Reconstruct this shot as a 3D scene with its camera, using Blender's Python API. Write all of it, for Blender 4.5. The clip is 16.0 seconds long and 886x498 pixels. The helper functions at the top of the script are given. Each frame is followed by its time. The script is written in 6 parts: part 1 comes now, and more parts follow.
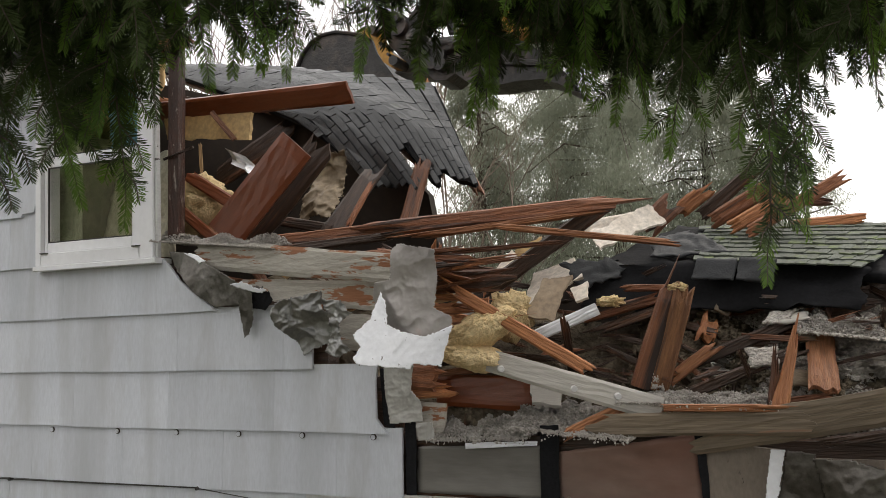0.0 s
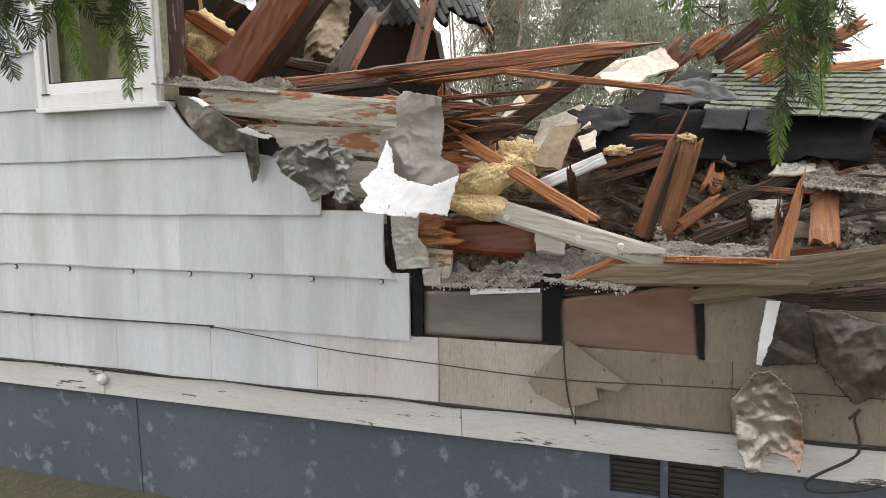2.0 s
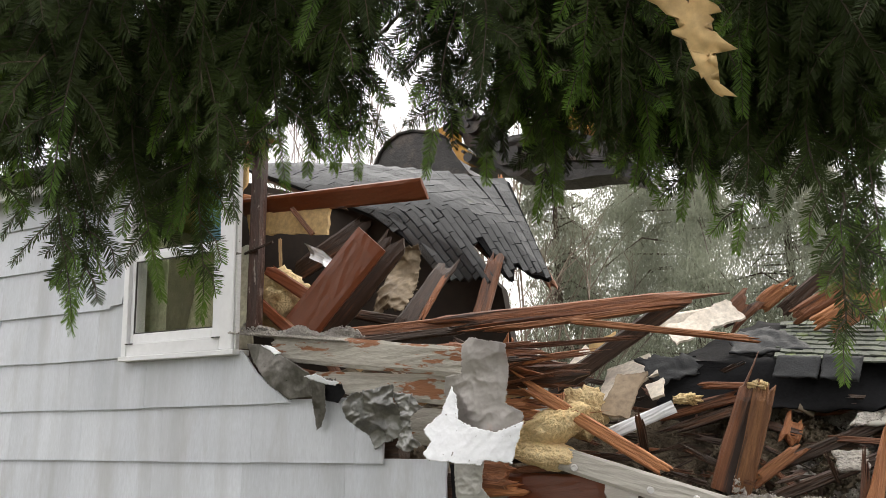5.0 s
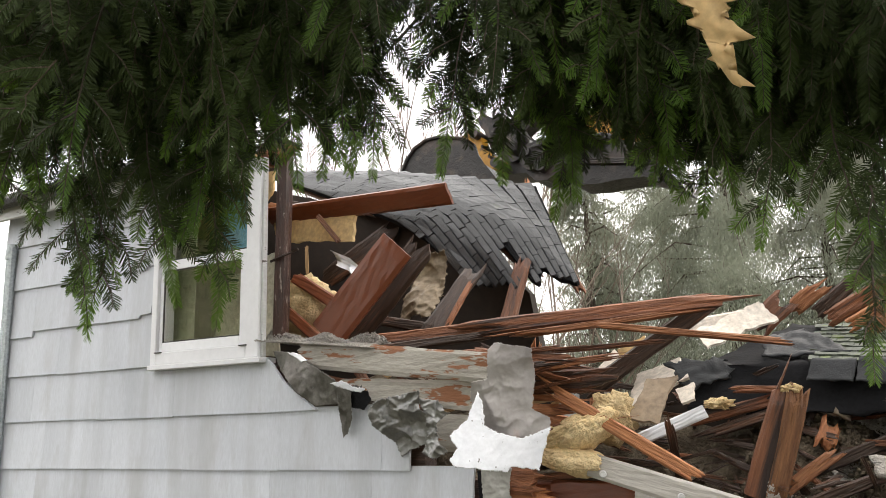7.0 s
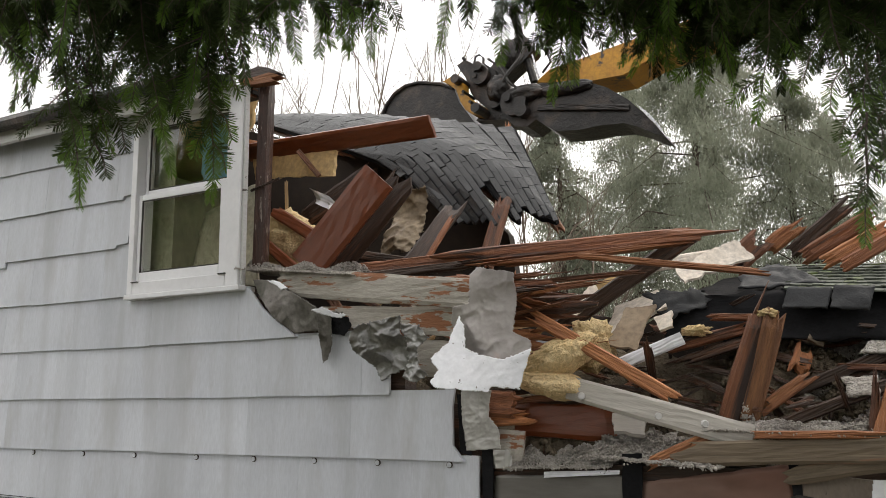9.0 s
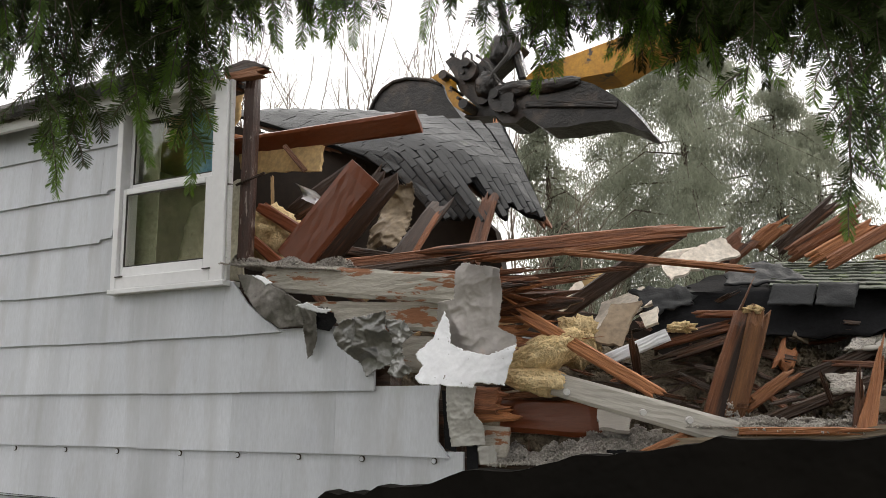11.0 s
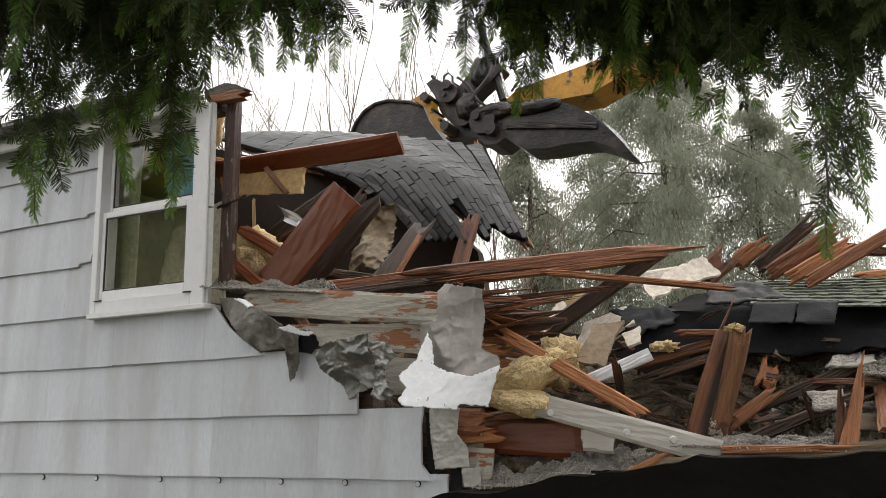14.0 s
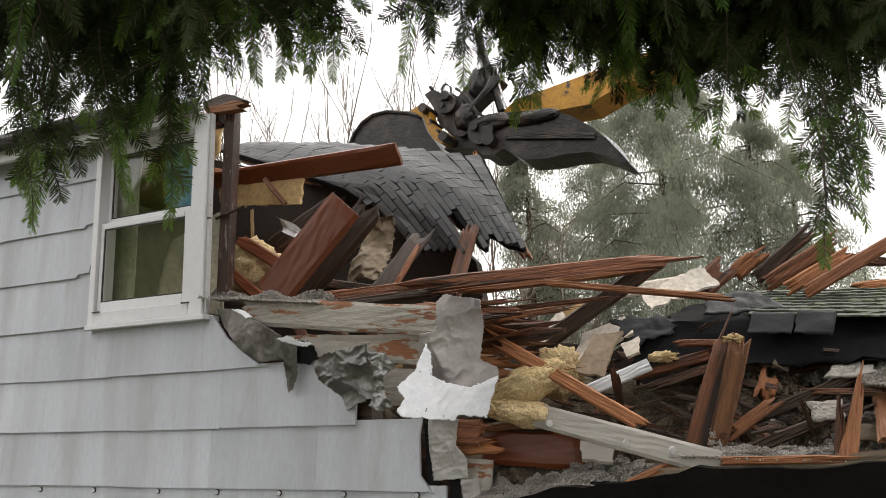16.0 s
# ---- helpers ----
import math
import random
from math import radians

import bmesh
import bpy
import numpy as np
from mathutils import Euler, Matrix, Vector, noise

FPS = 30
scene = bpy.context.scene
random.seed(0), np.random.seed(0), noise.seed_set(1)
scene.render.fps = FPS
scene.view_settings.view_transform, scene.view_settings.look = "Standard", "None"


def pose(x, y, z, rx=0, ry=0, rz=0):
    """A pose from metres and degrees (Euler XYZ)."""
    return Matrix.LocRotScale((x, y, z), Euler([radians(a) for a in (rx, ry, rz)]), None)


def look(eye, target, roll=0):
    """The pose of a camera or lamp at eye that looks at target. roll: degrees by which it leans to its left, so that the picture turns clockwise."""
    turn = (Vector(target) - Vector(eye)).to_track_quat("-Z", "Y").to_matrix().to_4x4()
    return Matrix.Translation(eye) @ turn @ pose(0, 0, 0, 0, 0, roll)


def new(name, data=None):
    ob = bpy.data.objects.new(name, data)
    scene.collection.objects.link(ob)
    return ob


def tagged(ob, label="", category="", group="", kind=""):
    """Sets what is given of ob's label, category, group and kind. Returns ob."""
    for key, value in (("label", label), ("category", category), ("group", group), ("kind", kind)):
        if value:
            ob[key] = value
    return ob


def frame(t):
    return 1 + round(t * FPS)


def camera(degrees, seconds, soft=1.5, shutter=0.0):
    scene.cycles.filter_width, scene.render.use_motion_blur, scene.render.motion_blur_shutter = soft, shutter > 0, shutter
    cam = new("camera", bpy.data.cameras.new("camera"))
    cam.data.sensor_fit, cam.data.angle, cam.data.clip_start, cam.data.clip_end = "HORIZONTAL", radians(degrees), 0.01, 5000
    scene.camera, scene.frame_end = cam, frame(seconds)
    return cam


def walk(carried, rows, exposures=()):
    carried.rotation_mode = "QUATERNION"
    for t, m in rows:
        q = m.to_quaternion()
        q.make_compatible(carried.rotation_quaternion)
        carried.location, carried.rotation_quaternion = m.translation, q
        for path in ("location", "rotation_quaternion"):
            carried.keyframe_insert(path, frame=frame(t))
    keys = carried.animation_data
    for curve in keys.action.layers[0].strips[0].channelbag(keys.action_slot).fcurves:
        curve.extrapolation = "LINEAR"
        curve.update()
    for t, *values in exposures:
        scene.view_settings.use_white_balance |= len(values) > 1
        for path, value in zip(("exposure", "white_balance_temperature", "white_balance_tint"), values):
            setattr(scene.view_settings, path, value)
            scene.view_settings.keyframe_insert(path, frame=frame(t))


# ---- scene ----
cam = camera(54.66, 16.0, soft=0.85)
# seconds, eye, target, roll
ROWS = [
    (0, (1.573, -3.331, 1.709), (0.788, -1.499, 1.868), -2.1),
    (0.5, (1.576, -3.332, 1.711), (0.802, -1.492, 1.844), -2.1),
    (1, (1.572, -3.328, 1.723), (0.806, -1.481, 1.753), -1.9),
    (1.5, (1.569, -3.334, 1.76), (0.797, -1.494, 1.62), -1.8),
    (2, (1.574, -3.34, 1.798), (0.769, -1.525, 1.558), -1.7),
    (2.5, (1.586, -3.351, 1.776), (0.773, -1.525, 1.723), -1.3),
    (3, (1.595, -3.35, 1.734), (0.729, -1.551, 1.865), -1.5),
    (3.5, (1.595, -3.346, 1.724), (0.723, -1.555, 1.907), -1.6),
    (4, (1.599, -3.346, 1.703), (0.707, -1.577, 1.976), -1.4),
    (6.5, (1.608, -3.304, 1.712), (0.635, -1.606, 2.124), -1.3),
    (7, (1.619, -3.293, 1.696), (0.627, -1.603, 2.097), -1.5),
    (7.5, (1.602, -3.306, 1.663), (0.644, -1.605, 2.099), -2.0),
    (8, (1.57, -3.3, 1.594), (0.661, -1.585, 2.075), -2.6),
    (8.5, (1.557, -3.301, 1.514), (0.624, -1.576, 1.905), -1.4),
    (9, (1.55, -3.293, 1.491), (0.611, -1.559, 1.83), -0.7),
    (11.5, (1.555, -3.268, 1.481), (0.648, -1.518, 1.819), -0.7),
    (12, (1.555, -3.268, 1.481), (0.663, -1.512, 1.829), -0.9),
    (12.5, (1.555, -3.268, 1.481), (0.672, -1.51, 1.842), -1.0),
    (13, (1.555, -3.268, 1.481), (0.675, -1.511, 1.855), -1.1),
    (13.5, (1.555, -3.268, 1.481), (0.678, -1.512, 1.865), -1.2),
    (14, (1.555, -3.268, 1.481), (0.679, -1.511, 1.864), -1.2),
    (14.5, (1.555, -3.268, 1.481), (0.688, -1.507, 1.863), -1.1),
    (15, (1.555, -3.268, 1.481), (0.697, -1.504, 1.869), -1.3),
    (15.5, (1.555, -3.268, 1.481), (0.694, -1.507, 1.879), -1.3),
    (16, (1.555, -3.268, 1.481), (0.685, -1.514, 1.888), -1.3),
]
LIGHT = [(t, stops + 0.54, 7000, 10) for t, stops in ((0.0, -0.05), (1.0, -0.05), (1.5, 0.35), (2.0, 0.72), (2.6, 0.66), (3.5, 0.3), (4.5, 0.38), (6.3, 0.62), (7.5, 0.62), (8.5, 0.27), (9.2, 0.0), (12.0, 0.08), (16.0, 0.08))]
walk(cam, [(t, look(eye, target, roll)) for t, eye, target, roll in ROWS], LIGHT)

# ---- light: bright overcast sky ----
world = bpy.data.worlds.new("overcast_sky")
scene.world = world
world.use_nodes = True
wn = world.node_tree.nodes
sky = wn.new("ShaderNodeTexSky")
sky.sky_type, sky.sun_disc = "NISHITA", False
sky.sun_elevation, sky.sun_rotation = radians(48), radians(20)
sky.air_density, sky.dust_density = 1.0, 4.0
bg = wn["Background"]
veil = wn.new("ShaderNodeMixRGB")
veil.inputs[0].default_value = 0.93
veil.inputs[2].default_value = (11.4, 11.6, 12.0, 1)
world.node_tree.links.new(sky.outputs[0], veil.inputs[1])
world.node_tree.links.new(veil.outputs[0], bg.inputs[0])
bg.inputs[1].default_value = 0.105
sun = new("sun", bpy.data.lights.new("sun", "SUN"))
sun.data.energy, sun.data.angle, sun.data.color = 0.9, radians(25), (1, 0.97, 0.92)
sun.matrix_world = look((2, 6, 9), (0, 0, 0))


# ---- materials ----
def shader(name, base, other, rough=0.7, metal=0.0, scale=8.0, stretch=(1, 1, 1), fine=60.0, bump=0.3, mix=0.5, contrast=0.25,
           third=None, third_at=0.62, third_scale=3.0, third_edge=0.04, vary=0.12, gloss=0.5, bump_size=0.004, speck=0.55, streak=None):
    """Two tones mixed by coarse and fine noise, an optional third tone in patches, fine relief and a small change from piece to piece."""
    m = bpy.data.materials.new(name)
    m.use_nodes = True
    nt = m.node_tree
    n, l = nt.nodes, nt.links
    out = n["Principled BSDF"]
    out.inputs["Roughness"].default_value, out.inputs["Metallic"].default_value = rough, metal
    out.inputs["Specular IOR Level"].default_value = gloss
    co = n.new("ShaderNodeTexCoord")
    info = n.new("ShaderNodeObjectInfo")
    shift = n.new("ShaderNodeVectorMath")
    shift.operation = "MULTIPLY_ADD"
    l.new(co.outputs["Object"], shift.inputs[0])
    shift.inputs[1].default_value = stretch
    push = n.new("ShaderNodeMath")
    push.operation = "MULTIPLY"
    push.inputs[1].default_value = 37.0
    l.new(info.outputs["Random"], push.inputs[0])
    l.new(push.outputs[0], shift.inputs[2])

    def speckle(size, detail=6.0, rough_=0.6):
        t = n.new("ShaderNodeTexNoise")
        t.inputs["Scale"].default_value, t.inputs["Detail"].default_value, t.inputs["Roughness"].default_value = size, detail, rough_
        l.new(shift.outputs[0], t.inputs["Vector"])
        return t.outputs["Fac"]

    def ramp(src, a, b):
        r = n.new("ShaderNodeMapRange")
        r.inputs["From Min"].default_value, r.inputs["From Max"].default_value = a, b
        l.new(src, r.inputs["Value"])
        return r.outputs[0]

    def blend(fac, a, b, kind="MIX"):
        x = n.new("ShaderNodeMixRGB")
        x.blend_type = kind
        for socket, v in zip(x.inputs, (fac, a, b)):
            if isinstance(v, (float, int)):
                socket.default_value = v
            elif isinstance(v, tuple):
                socket.default_value = (*v, 1)
            else:
                l.new(v, socket)
        return x.outputs[0]

    coarse, grain = speckle(scale), speckle(fine, 4.0)
    col = blend(ramp(coarse, mix - contrast, mix + contrast), base, other)
    col = blend(speck, col, blend(ramp(grain, 0.3, 0.7), (0.55, 0.55, 0.55), (1.45, 1.45, 1.45)), "MULTIPLY")
    if third:
        patch = ramp(speckle(third_scale, 8.0, 0.65), third_at, third_at + third_edge)
        col = blend(patch, col, third)
    if streak:
        long = n.new("ShaderNodeVectorMath")
        long.operation = "MULTIPLY"
        long.inputs[1].default_value = (3.2, 0.0, 0.16)
        l.new(co.outputs["Object"], long.inputs[0])
        run = n.new("ShaderNodeTexNoise")
        run.inputs["Scale"].default_value, run.inputs["Detail"].default_value = 1.6, 7.0
        l.new(long.outputs[0], run.inputs["Vector"])
        soft = n.new("ShaderNodeMath")
        soft.operation = "MULTIPLY"
        soft.inputs[1].default_value = 0.55
        l.new(ramp(run.outputs["Fac"], 0.50, 0.66), soft.inputs[0])
        col = blend(soft.outputs[0], col, streak)
    tone = n.new("ShaderNodeMapRange")
    tone.inputs["To Min"].default_value, tone.inputs["To Max"].default_value = 1 - vary, 1 + vary
    l.new(info.outputs["Random"], tone.inputs["Value"])
    hsv = n.new("ShaderNodeHueSaturation")
    l.new(tone.outputs[0], hsv.inputs["Value"])
    l.new(col, hsv.inputs["Color"])
    l.new(hsv.outputs[0], out.inputs["Base Color"])
    wear = n.new("ShaderNodeMapRange")
    wear.inputs["To Min"].default_value, wear.inputs["To Max"].default_value = max(0.05, rough - 0.14), min(1, rough + 0.14)
    l.new(grain, wear.inputs["Value"])
    l.new(wear.outputs[0], out.inputs["Roughness"])
    if bump:
        b = n.new("ShaderNodeBump")
        b.inputs["Strength"].default_value, b.inputs["Distance"].default_value = bump, bump_size
        l.new(grain, b.inputs["Height"])
        b2 = n.new("ShaderNodeBump")
        b2.inputs["Strength"].default_value, b2.inputs["Distance"].default_value = bump * 0.7, bump_size * 4
        l.new(coarse, b2.inputs["Height"])
        l.new(b.outputs[0], b2.inputs["Normal"])
        l.new(b2.outputs[0], out.inputs["Normal"])
    return m


SIDING = shader("painted_cement_siding", (0.60, 0.62, 0.665), (0.41, 0.43, 0.47), 0.6, scale=2.2, stretch=(1.6, 1, 0.35), fine=70, bump=0.08, contrast=0.35,
                third=(0.38, 0.38, 0.39), third_at=0.52, third_scale=3.0, third_edge=0.22, vary=0.05, speck=0.16, streak=(0.375, 0.385, 0.405))
GROOVED = shader("combed_siding", (0.26, 0.215, 0.178), (0.155, 0.125, 0.10), 0.8, scale=2.5, stretch=(1.5, 1, 0.7), fine=60, bump=0.3, contrast=0.3, speck=0.3,
                 third=(0.06, 0.045, 0.035), third_at=0.635, third_scale=24.0, third_edge=0.05, vary=0.04)
DUSTY = shader("dusty_siding", (0.54, 0.53, 0.53), (0.39, 0.375, 0.36), 0.7, scale=2.2, stretch=(1.6, 1, 0.35), fine=70, bump=0.08, contrast=0.35,
               third=(0.30, 0.27, 0.24), third_at=0.58, third_scale=7.0, third_edge=0.25, vary=0.03, speck=0.2)
COMBED = shader("dusty_combed_siding", (0.45, 0.415, 0.38), (0.31, 0.28, 0.25), 0.8, scale=2.5, stretch=(1.5, 1, 0.7), fine=60, bump=0.3, contrast=0.3, speck=0.3,
                third=(0.08, 0.06, 0.05), third_at=0.65, third_scale=24.0, third_edge=0.06, vary=0.04)
TRIM = shader("flaking_white_trim", (0.60, 0.595, 0.59), (0.48, 0.475, 0.47), 0.7, scale=3, stretch=(0.5, 1, 3), fine=40, bump=0.4,
              third=(0.10, 0.085, 0.075), third_at=0.615, third_scale=9.0, third_edge=0.02, speck=0.2)
PEEL = shader("peeling_painted_board", (0.46, 0.43, 0.38), (0.34, 0.31, 0.265), 0.75, scale=3, stretch=(0.7, 3, 3), fine=40, bump=0.5,
              third=(0.27, 0.11, 0.05), third_at=0.555, third_scale=4.5, third_edge=0.02, speck=0.35)
FOUND = shader("blue_grey_foundation_paint", (0.075, 0.09, 0.115), (0.05, 0.062, 0.083), 0.75, scale=1.5, fine=50, bump=0.3,
               third=(0.15, 0.175, 0.215), third_at=0.575, third_scale=8.0, third_edge=0.10, speck=0.3)
VINYL = shader("white_vinyl", (0.74, 0.74, 0.76), (0.68, 0.68, 0.70), 0.4, scale=3, fine=30, bump=0.03, vary=0.02, speck=0.08)
WOOD_RED = shader("red_brown_lumber", (0.22, 0.056, 0.018), (0.155, 0.038, 0.013), 0.34, contrast=0.4, scale=3, stretch=(0.5, 3, 3), fine=60, bump=0.2, vary=0.2, speck=0.3,
                  third=(0.06, 0.018, 0.010), third_at=0.6, third_scale=5.0, third_edge=0.2)
WOOD_OLD = shader("old_framing_lumber", (0.255, 0.096, 0.040), (0.100, 0.034, 0.016), 0.55, scale=8, stretch=(0.35, 6, 6), fine=42, bump=0.9,
                  third=(0.028, 0.014, 0.010), third_at=0.52, third_scale=2.4, third_edge=0.1, vary=0.4)
WOOD_NEW = shader("fresh_split_lumber", (0.47, 0.20, 0.082), (0.21, 0.070, 0.029), 0.6, scale=8, stretch=(0.35, 7, 7), fine=40, bump=0.9, vary=0.3,
                  third=(0.10, 0.042, 0.022), third_at=0.6, third_scale=2.4, third_edge=0.12)
WOOD_SPLIT = shader("split_weathered_lumber", (0.30, 0.135, 0.055), (0.12, 0.048, 0.022), 0.7, scale=7, stretch=(0.3, 5, 5), fine=55, bump=1.0, bump_size=0.008,
                    third=(0.05, 0.03, 0.022), third_at=0.57, third_scale=5.0, third_edge=0.1)
WOOD_PALE = shader("pale_split_wood", (0.56, 0.39, 0.21), (0.44, 0.27, 0.13), 0.7, scale=5, stretch=(0.3, 8, 8), fine=20, bump=0.7, vary=0.15)
WOOD_POST = shader("peeling_dark_post", (0.060, 0.022, 0.013), (0.025, 0.011, 0.008), 0.4, scale=5, stretch=(0.7, 3, 3), fine=40, bump=0.8,
                   third=(0.22, 0.18, 0.155), third_at=0.60, third_scale=14.0, third_edge=0.03)
WOOD_DARK = shader("wet_dark_lumber", (0.065, 0.032, 0.018), (0.024, 0.013, 0.009), 0.45, scale=8, stretch=(0.35, 6, 6), fine=40, bump=0.7,
                   third=(0.19, 0.08, 0.042), third_at=0.56, third_scale=2.5, third_edge=0.1, vary=0.2)
BOARD_PALE = shader("pale_painted_board", (0.43, 0.405, 0.37), (0.385, 0.36, 0.325), 0.7, scale=4, stretch=(0.4, 4, 4), fine=40, bump=0.3, speck=0.25,
                    third=(0.22, 0.15, 0.10), third_at=0.68, third_scale=5.0, third_edge=0.06)
WOOD_GREY = shader("weathered_grey_board", (0.19, 0.145, 0.10), (0.105, 0.078, 0.053), 0.75, scale=4, stretch=(0.3, 6, 6), fine=24, bump=0.6,
                   third=(0.22, 0.09, 0.045), third_at=0.63, third_scale=3.0, third_edge=0.05, vary=0.1)
# Pale, mostly non-metal base: the sky's reflection is put into the colour.
FOIL = shader("bright_foil", (0.84, 0.85, 0.88), (0.70, 0.71, 0.75), 0.36, 0.25, scale=5, fine=50, bump=0.05, contrast=0.3,
              third=(0.08, 0.06, 0.05), third_at=0.645, third_scale=34.0, third_edge=0.03, speck=0.12)
# Darker tone for foil that would mirror the dark trees.
FOIL_DULL = shader("foil_dark_reflection", (0.40, 0.37, 0.355), (0.30, 0.275, 0.265), 0.36, 0.6, scale=5, fine=50, bump=0.05, speck=0.15,
                   third=(0.36, 0.27, 0.235), third_at=0.6, third_scale=3.0, third_edge=0.1)
FOIL_STRIP = shader("pale_wrinkled_foil", (0.46, 0.45, 0.43), (0.32, 0.31, 0.29), 0.42, 0.5, scale=6, fine=50, bump=0.05, speck=0.15)
FOIL_TAN = shader("torn_kraft_foil", (0.30, 0.235, 0.16), (0.10, 0.07, 0.045), 0.40, 0.4, scale=6, fine=40, bump=0.3)
FOIL_GREY = shader("grey_crumpled_foil", (0.36, 0.355, 0.35), (0.17, 0.168, 0.165), 0.35, 0.7, scale=12, fine=60, bump=0.2, speck=0.3)
FOIL_BAG = shader("stained_foil", (0.38, 0.365, 0.35), (0.22, 0.165, 0.135), 0.30, 0.8, scale=5, fine=30, bump=0.1, speck=0.2,
                  third=(0.28, 0.15, 0.11), third_at=0.54, third_scale=4.0, third_edge=0.1)
FOIL_DARK = shader("dirty_crumpled_foil", (0.15, 0.14, 0.13), (0.06, 0.052, 0.045), 0.33, 0.8, scale=6, fine=40, bump=0.25)
FOIL_PANEL = shader("foil_faced_panel", (0.235, 0.225, 0.21), (0.14, 0.13, 0.12), 0.42, 0.4, scale=3.0, stretch=(0.5, 1, 3), fine=30, bump=0.08, speck=0.15)
FOIL_RED = shader("reddened_foil_panel", (0.22, 0.165, 0.14), (0.20, 0.085, 0.058), 0.45, 0.3, scale=1.6, stretch=(0.6, 1, 1.5), fine=30, bump=0.08, speck=0.15)
TAR = shader("black_tar_paper", (0.009, 0.009, 0.010), (0.016, 0.016, 0.018), 0.8, scale=6, fine=60, bump=0.6, gloss=0.08)
TAR_GREY = shader("dark_grey_roofing", (0.034, 0.036, 0.040), (0.018, 0.019, 0.021), 0.6, scale=6, fine=150, bump=0.6, gloss=0.3)
SHINGLE = shader("wet_grey_asphalt_shingle", (0.045, 0.046, 0.049), (0.014, 0.0145, 0.016), 0.30, scale=5, fine=160, bump=0.3, vary=0.28,
                 third=(0.055, 0.065, 0.038), third_at=0.66, third_scale=5.0, third_edge=0.1)
MOSSY = shader("mossy_asphalt_shingle", (0.075, 0.088, 0.062), (0.045, 0.052, 0.045), 0.75, scale=6, fine=120, bump=0.8, vary=0.2,
               third=(0.10, 0.135, 0.035), third_at=0.54, third_scale=7.0, third_edge=0.15)
CREAM = shader("cream_plaster_board", (0.62, 0.44, 0.22), (0.52, 0.34, 0.155), 0.8, scale=3, fine=30, bump=0.2,
               third=(0.30, 0.16, 0.07), third_at=0.68, third_scale=4.0, third_edge=0.1)
BOARD_TAN = shader("tan_fibre_panel", (0.42, 0.33, 0.24), (0.30, 0.22, 0.15), 0.8, scale=4, fine=40, bump=0.3)
DRYWALL = shader("broken_drywall", (0.74, 0.68, 0.61), (0.58, 0.50, 0.42), 0.85, scale=4, fine=40, bump=0.3,
                 third=(0.30, 0.19, 0.12), third_at=0.62, third_scale=4.0, third_edge=0.06)
YELLOW_WOOL = shader("yellow_glass_wool", (0.86, 0.69, 0.43), (0.70, 0.50, 0.25), 0.95, scale=9, fine=75, bump=0.8, speck=0.3, gloss=0.1, bump_size=0.02)
CELLULOSE = shader("grey_loose_insulation", (0.58, 0.545, 0.505), (0.38, 0.345, 0.31), 0.97, scale=14, fine=70, bump=1.0, gloss=0.05, bump_size=0.02)
# The near-black second tone puts deep shade between lumps into the colour.
RUBBLE = shader("plaster_rubble", (0.25, 0.205, 0.15), (0.035, 0.026, 0.019), 0.95, scale=9, fine=45, bump=1.0, gloss=0.1, bump_size=0.02)
# Near-black base puts the shade of the broken rooms into colour; also nail rims.
SHADE_AND_RIM = shader("interior_shade_and_nail_rim", (0.05, 0.036, 0.028), (0.028, 0.02, 0.016), 0.9, scale=3, fine=20, bump=0.3)
ROOM_TAN = shader("dim_tan_plaster", (0.32, 0.30, 0.21), (0.21, 0.195, 0.135), 0.9, scale=2.5, fine=20, bump=0.2)
PANEL_TAN = shader("pane_reflection_tan", (0.62, 0.58, 0.46), (0.34, 0.31, 0.24), 0.9, scale=6, fine=40, bump=0.3, contrast=0.3)
PLASTER = shader("room_plaster", (0.50, 0.46, 0.38), (0.42, 0.38, 0.31), 0.85, scale=2, fine=30, bump=0.1)
STEEL = shader("muddy_dark_steel", (0.022, 0.018, 0.017), (0.007, 0.0065, 0.0065), 0.38, 0.2, scale=9, fine=60, bump=0.7,
               third=(0.080, 0.056, 0.045), third_at=0.50, third_scale=5.0, third_edge=0.2, bump_size=0.006)
MACHINE = shader("worn_yellow_paint", (0.50, 0.25, 0.022), (0.33, 0.15, 0.015), 0.5, scale=5, fine=40, bump=0.2,
                 third=(0.06, 0.045, 0.035), third_at=0.6, third_scale=6.0, third_edge=0.05)
CHROME = shader("hydraulic_rod", (0.6, 0.6, 0.62), (0.5, 0.5, 0.52), 0.25, 0.9, bump=0.05)
CABLE = shader("black_cable", (0.02, 0.018, 0.017), (0.04, 0.035, 0.03), 0.6, bump=0.1)
ZINC = shader("galvanised_pipe", (0.42, 0.45, 0.46), (0.33, 0.36, 0.37), 0.45, 0.7, scale=8, bump=0.1)
SOIL = shader("wet_soil_and_grass", (0.055, 0.065, 0.03), (0.07, 0.05, 0.035), 0.95, scale=1.2, fine=14, bump=1.0, bump_size=0.03)
BARK = shader("conifer_bark", (0.085, 0.062, 0.045), (0.05, 0.036, 0.028), 0.9, scale=8, stretch=(1, 1, 0.3), fine=40, bump=1.0, bump_size=0.02)
TWIG = shader("bare_twig_bark", (0.17, 0.13, 0.10), (0.11, 0.085, 0.065), 0.9, scale=8, fine=40, bump=0.3)
# Base kept very dark: part of the crown's own shade is in it.
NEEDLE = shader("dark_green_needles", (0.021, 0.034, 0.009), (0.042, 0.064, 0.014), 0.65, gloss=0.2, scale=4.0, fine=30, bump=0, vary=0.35)
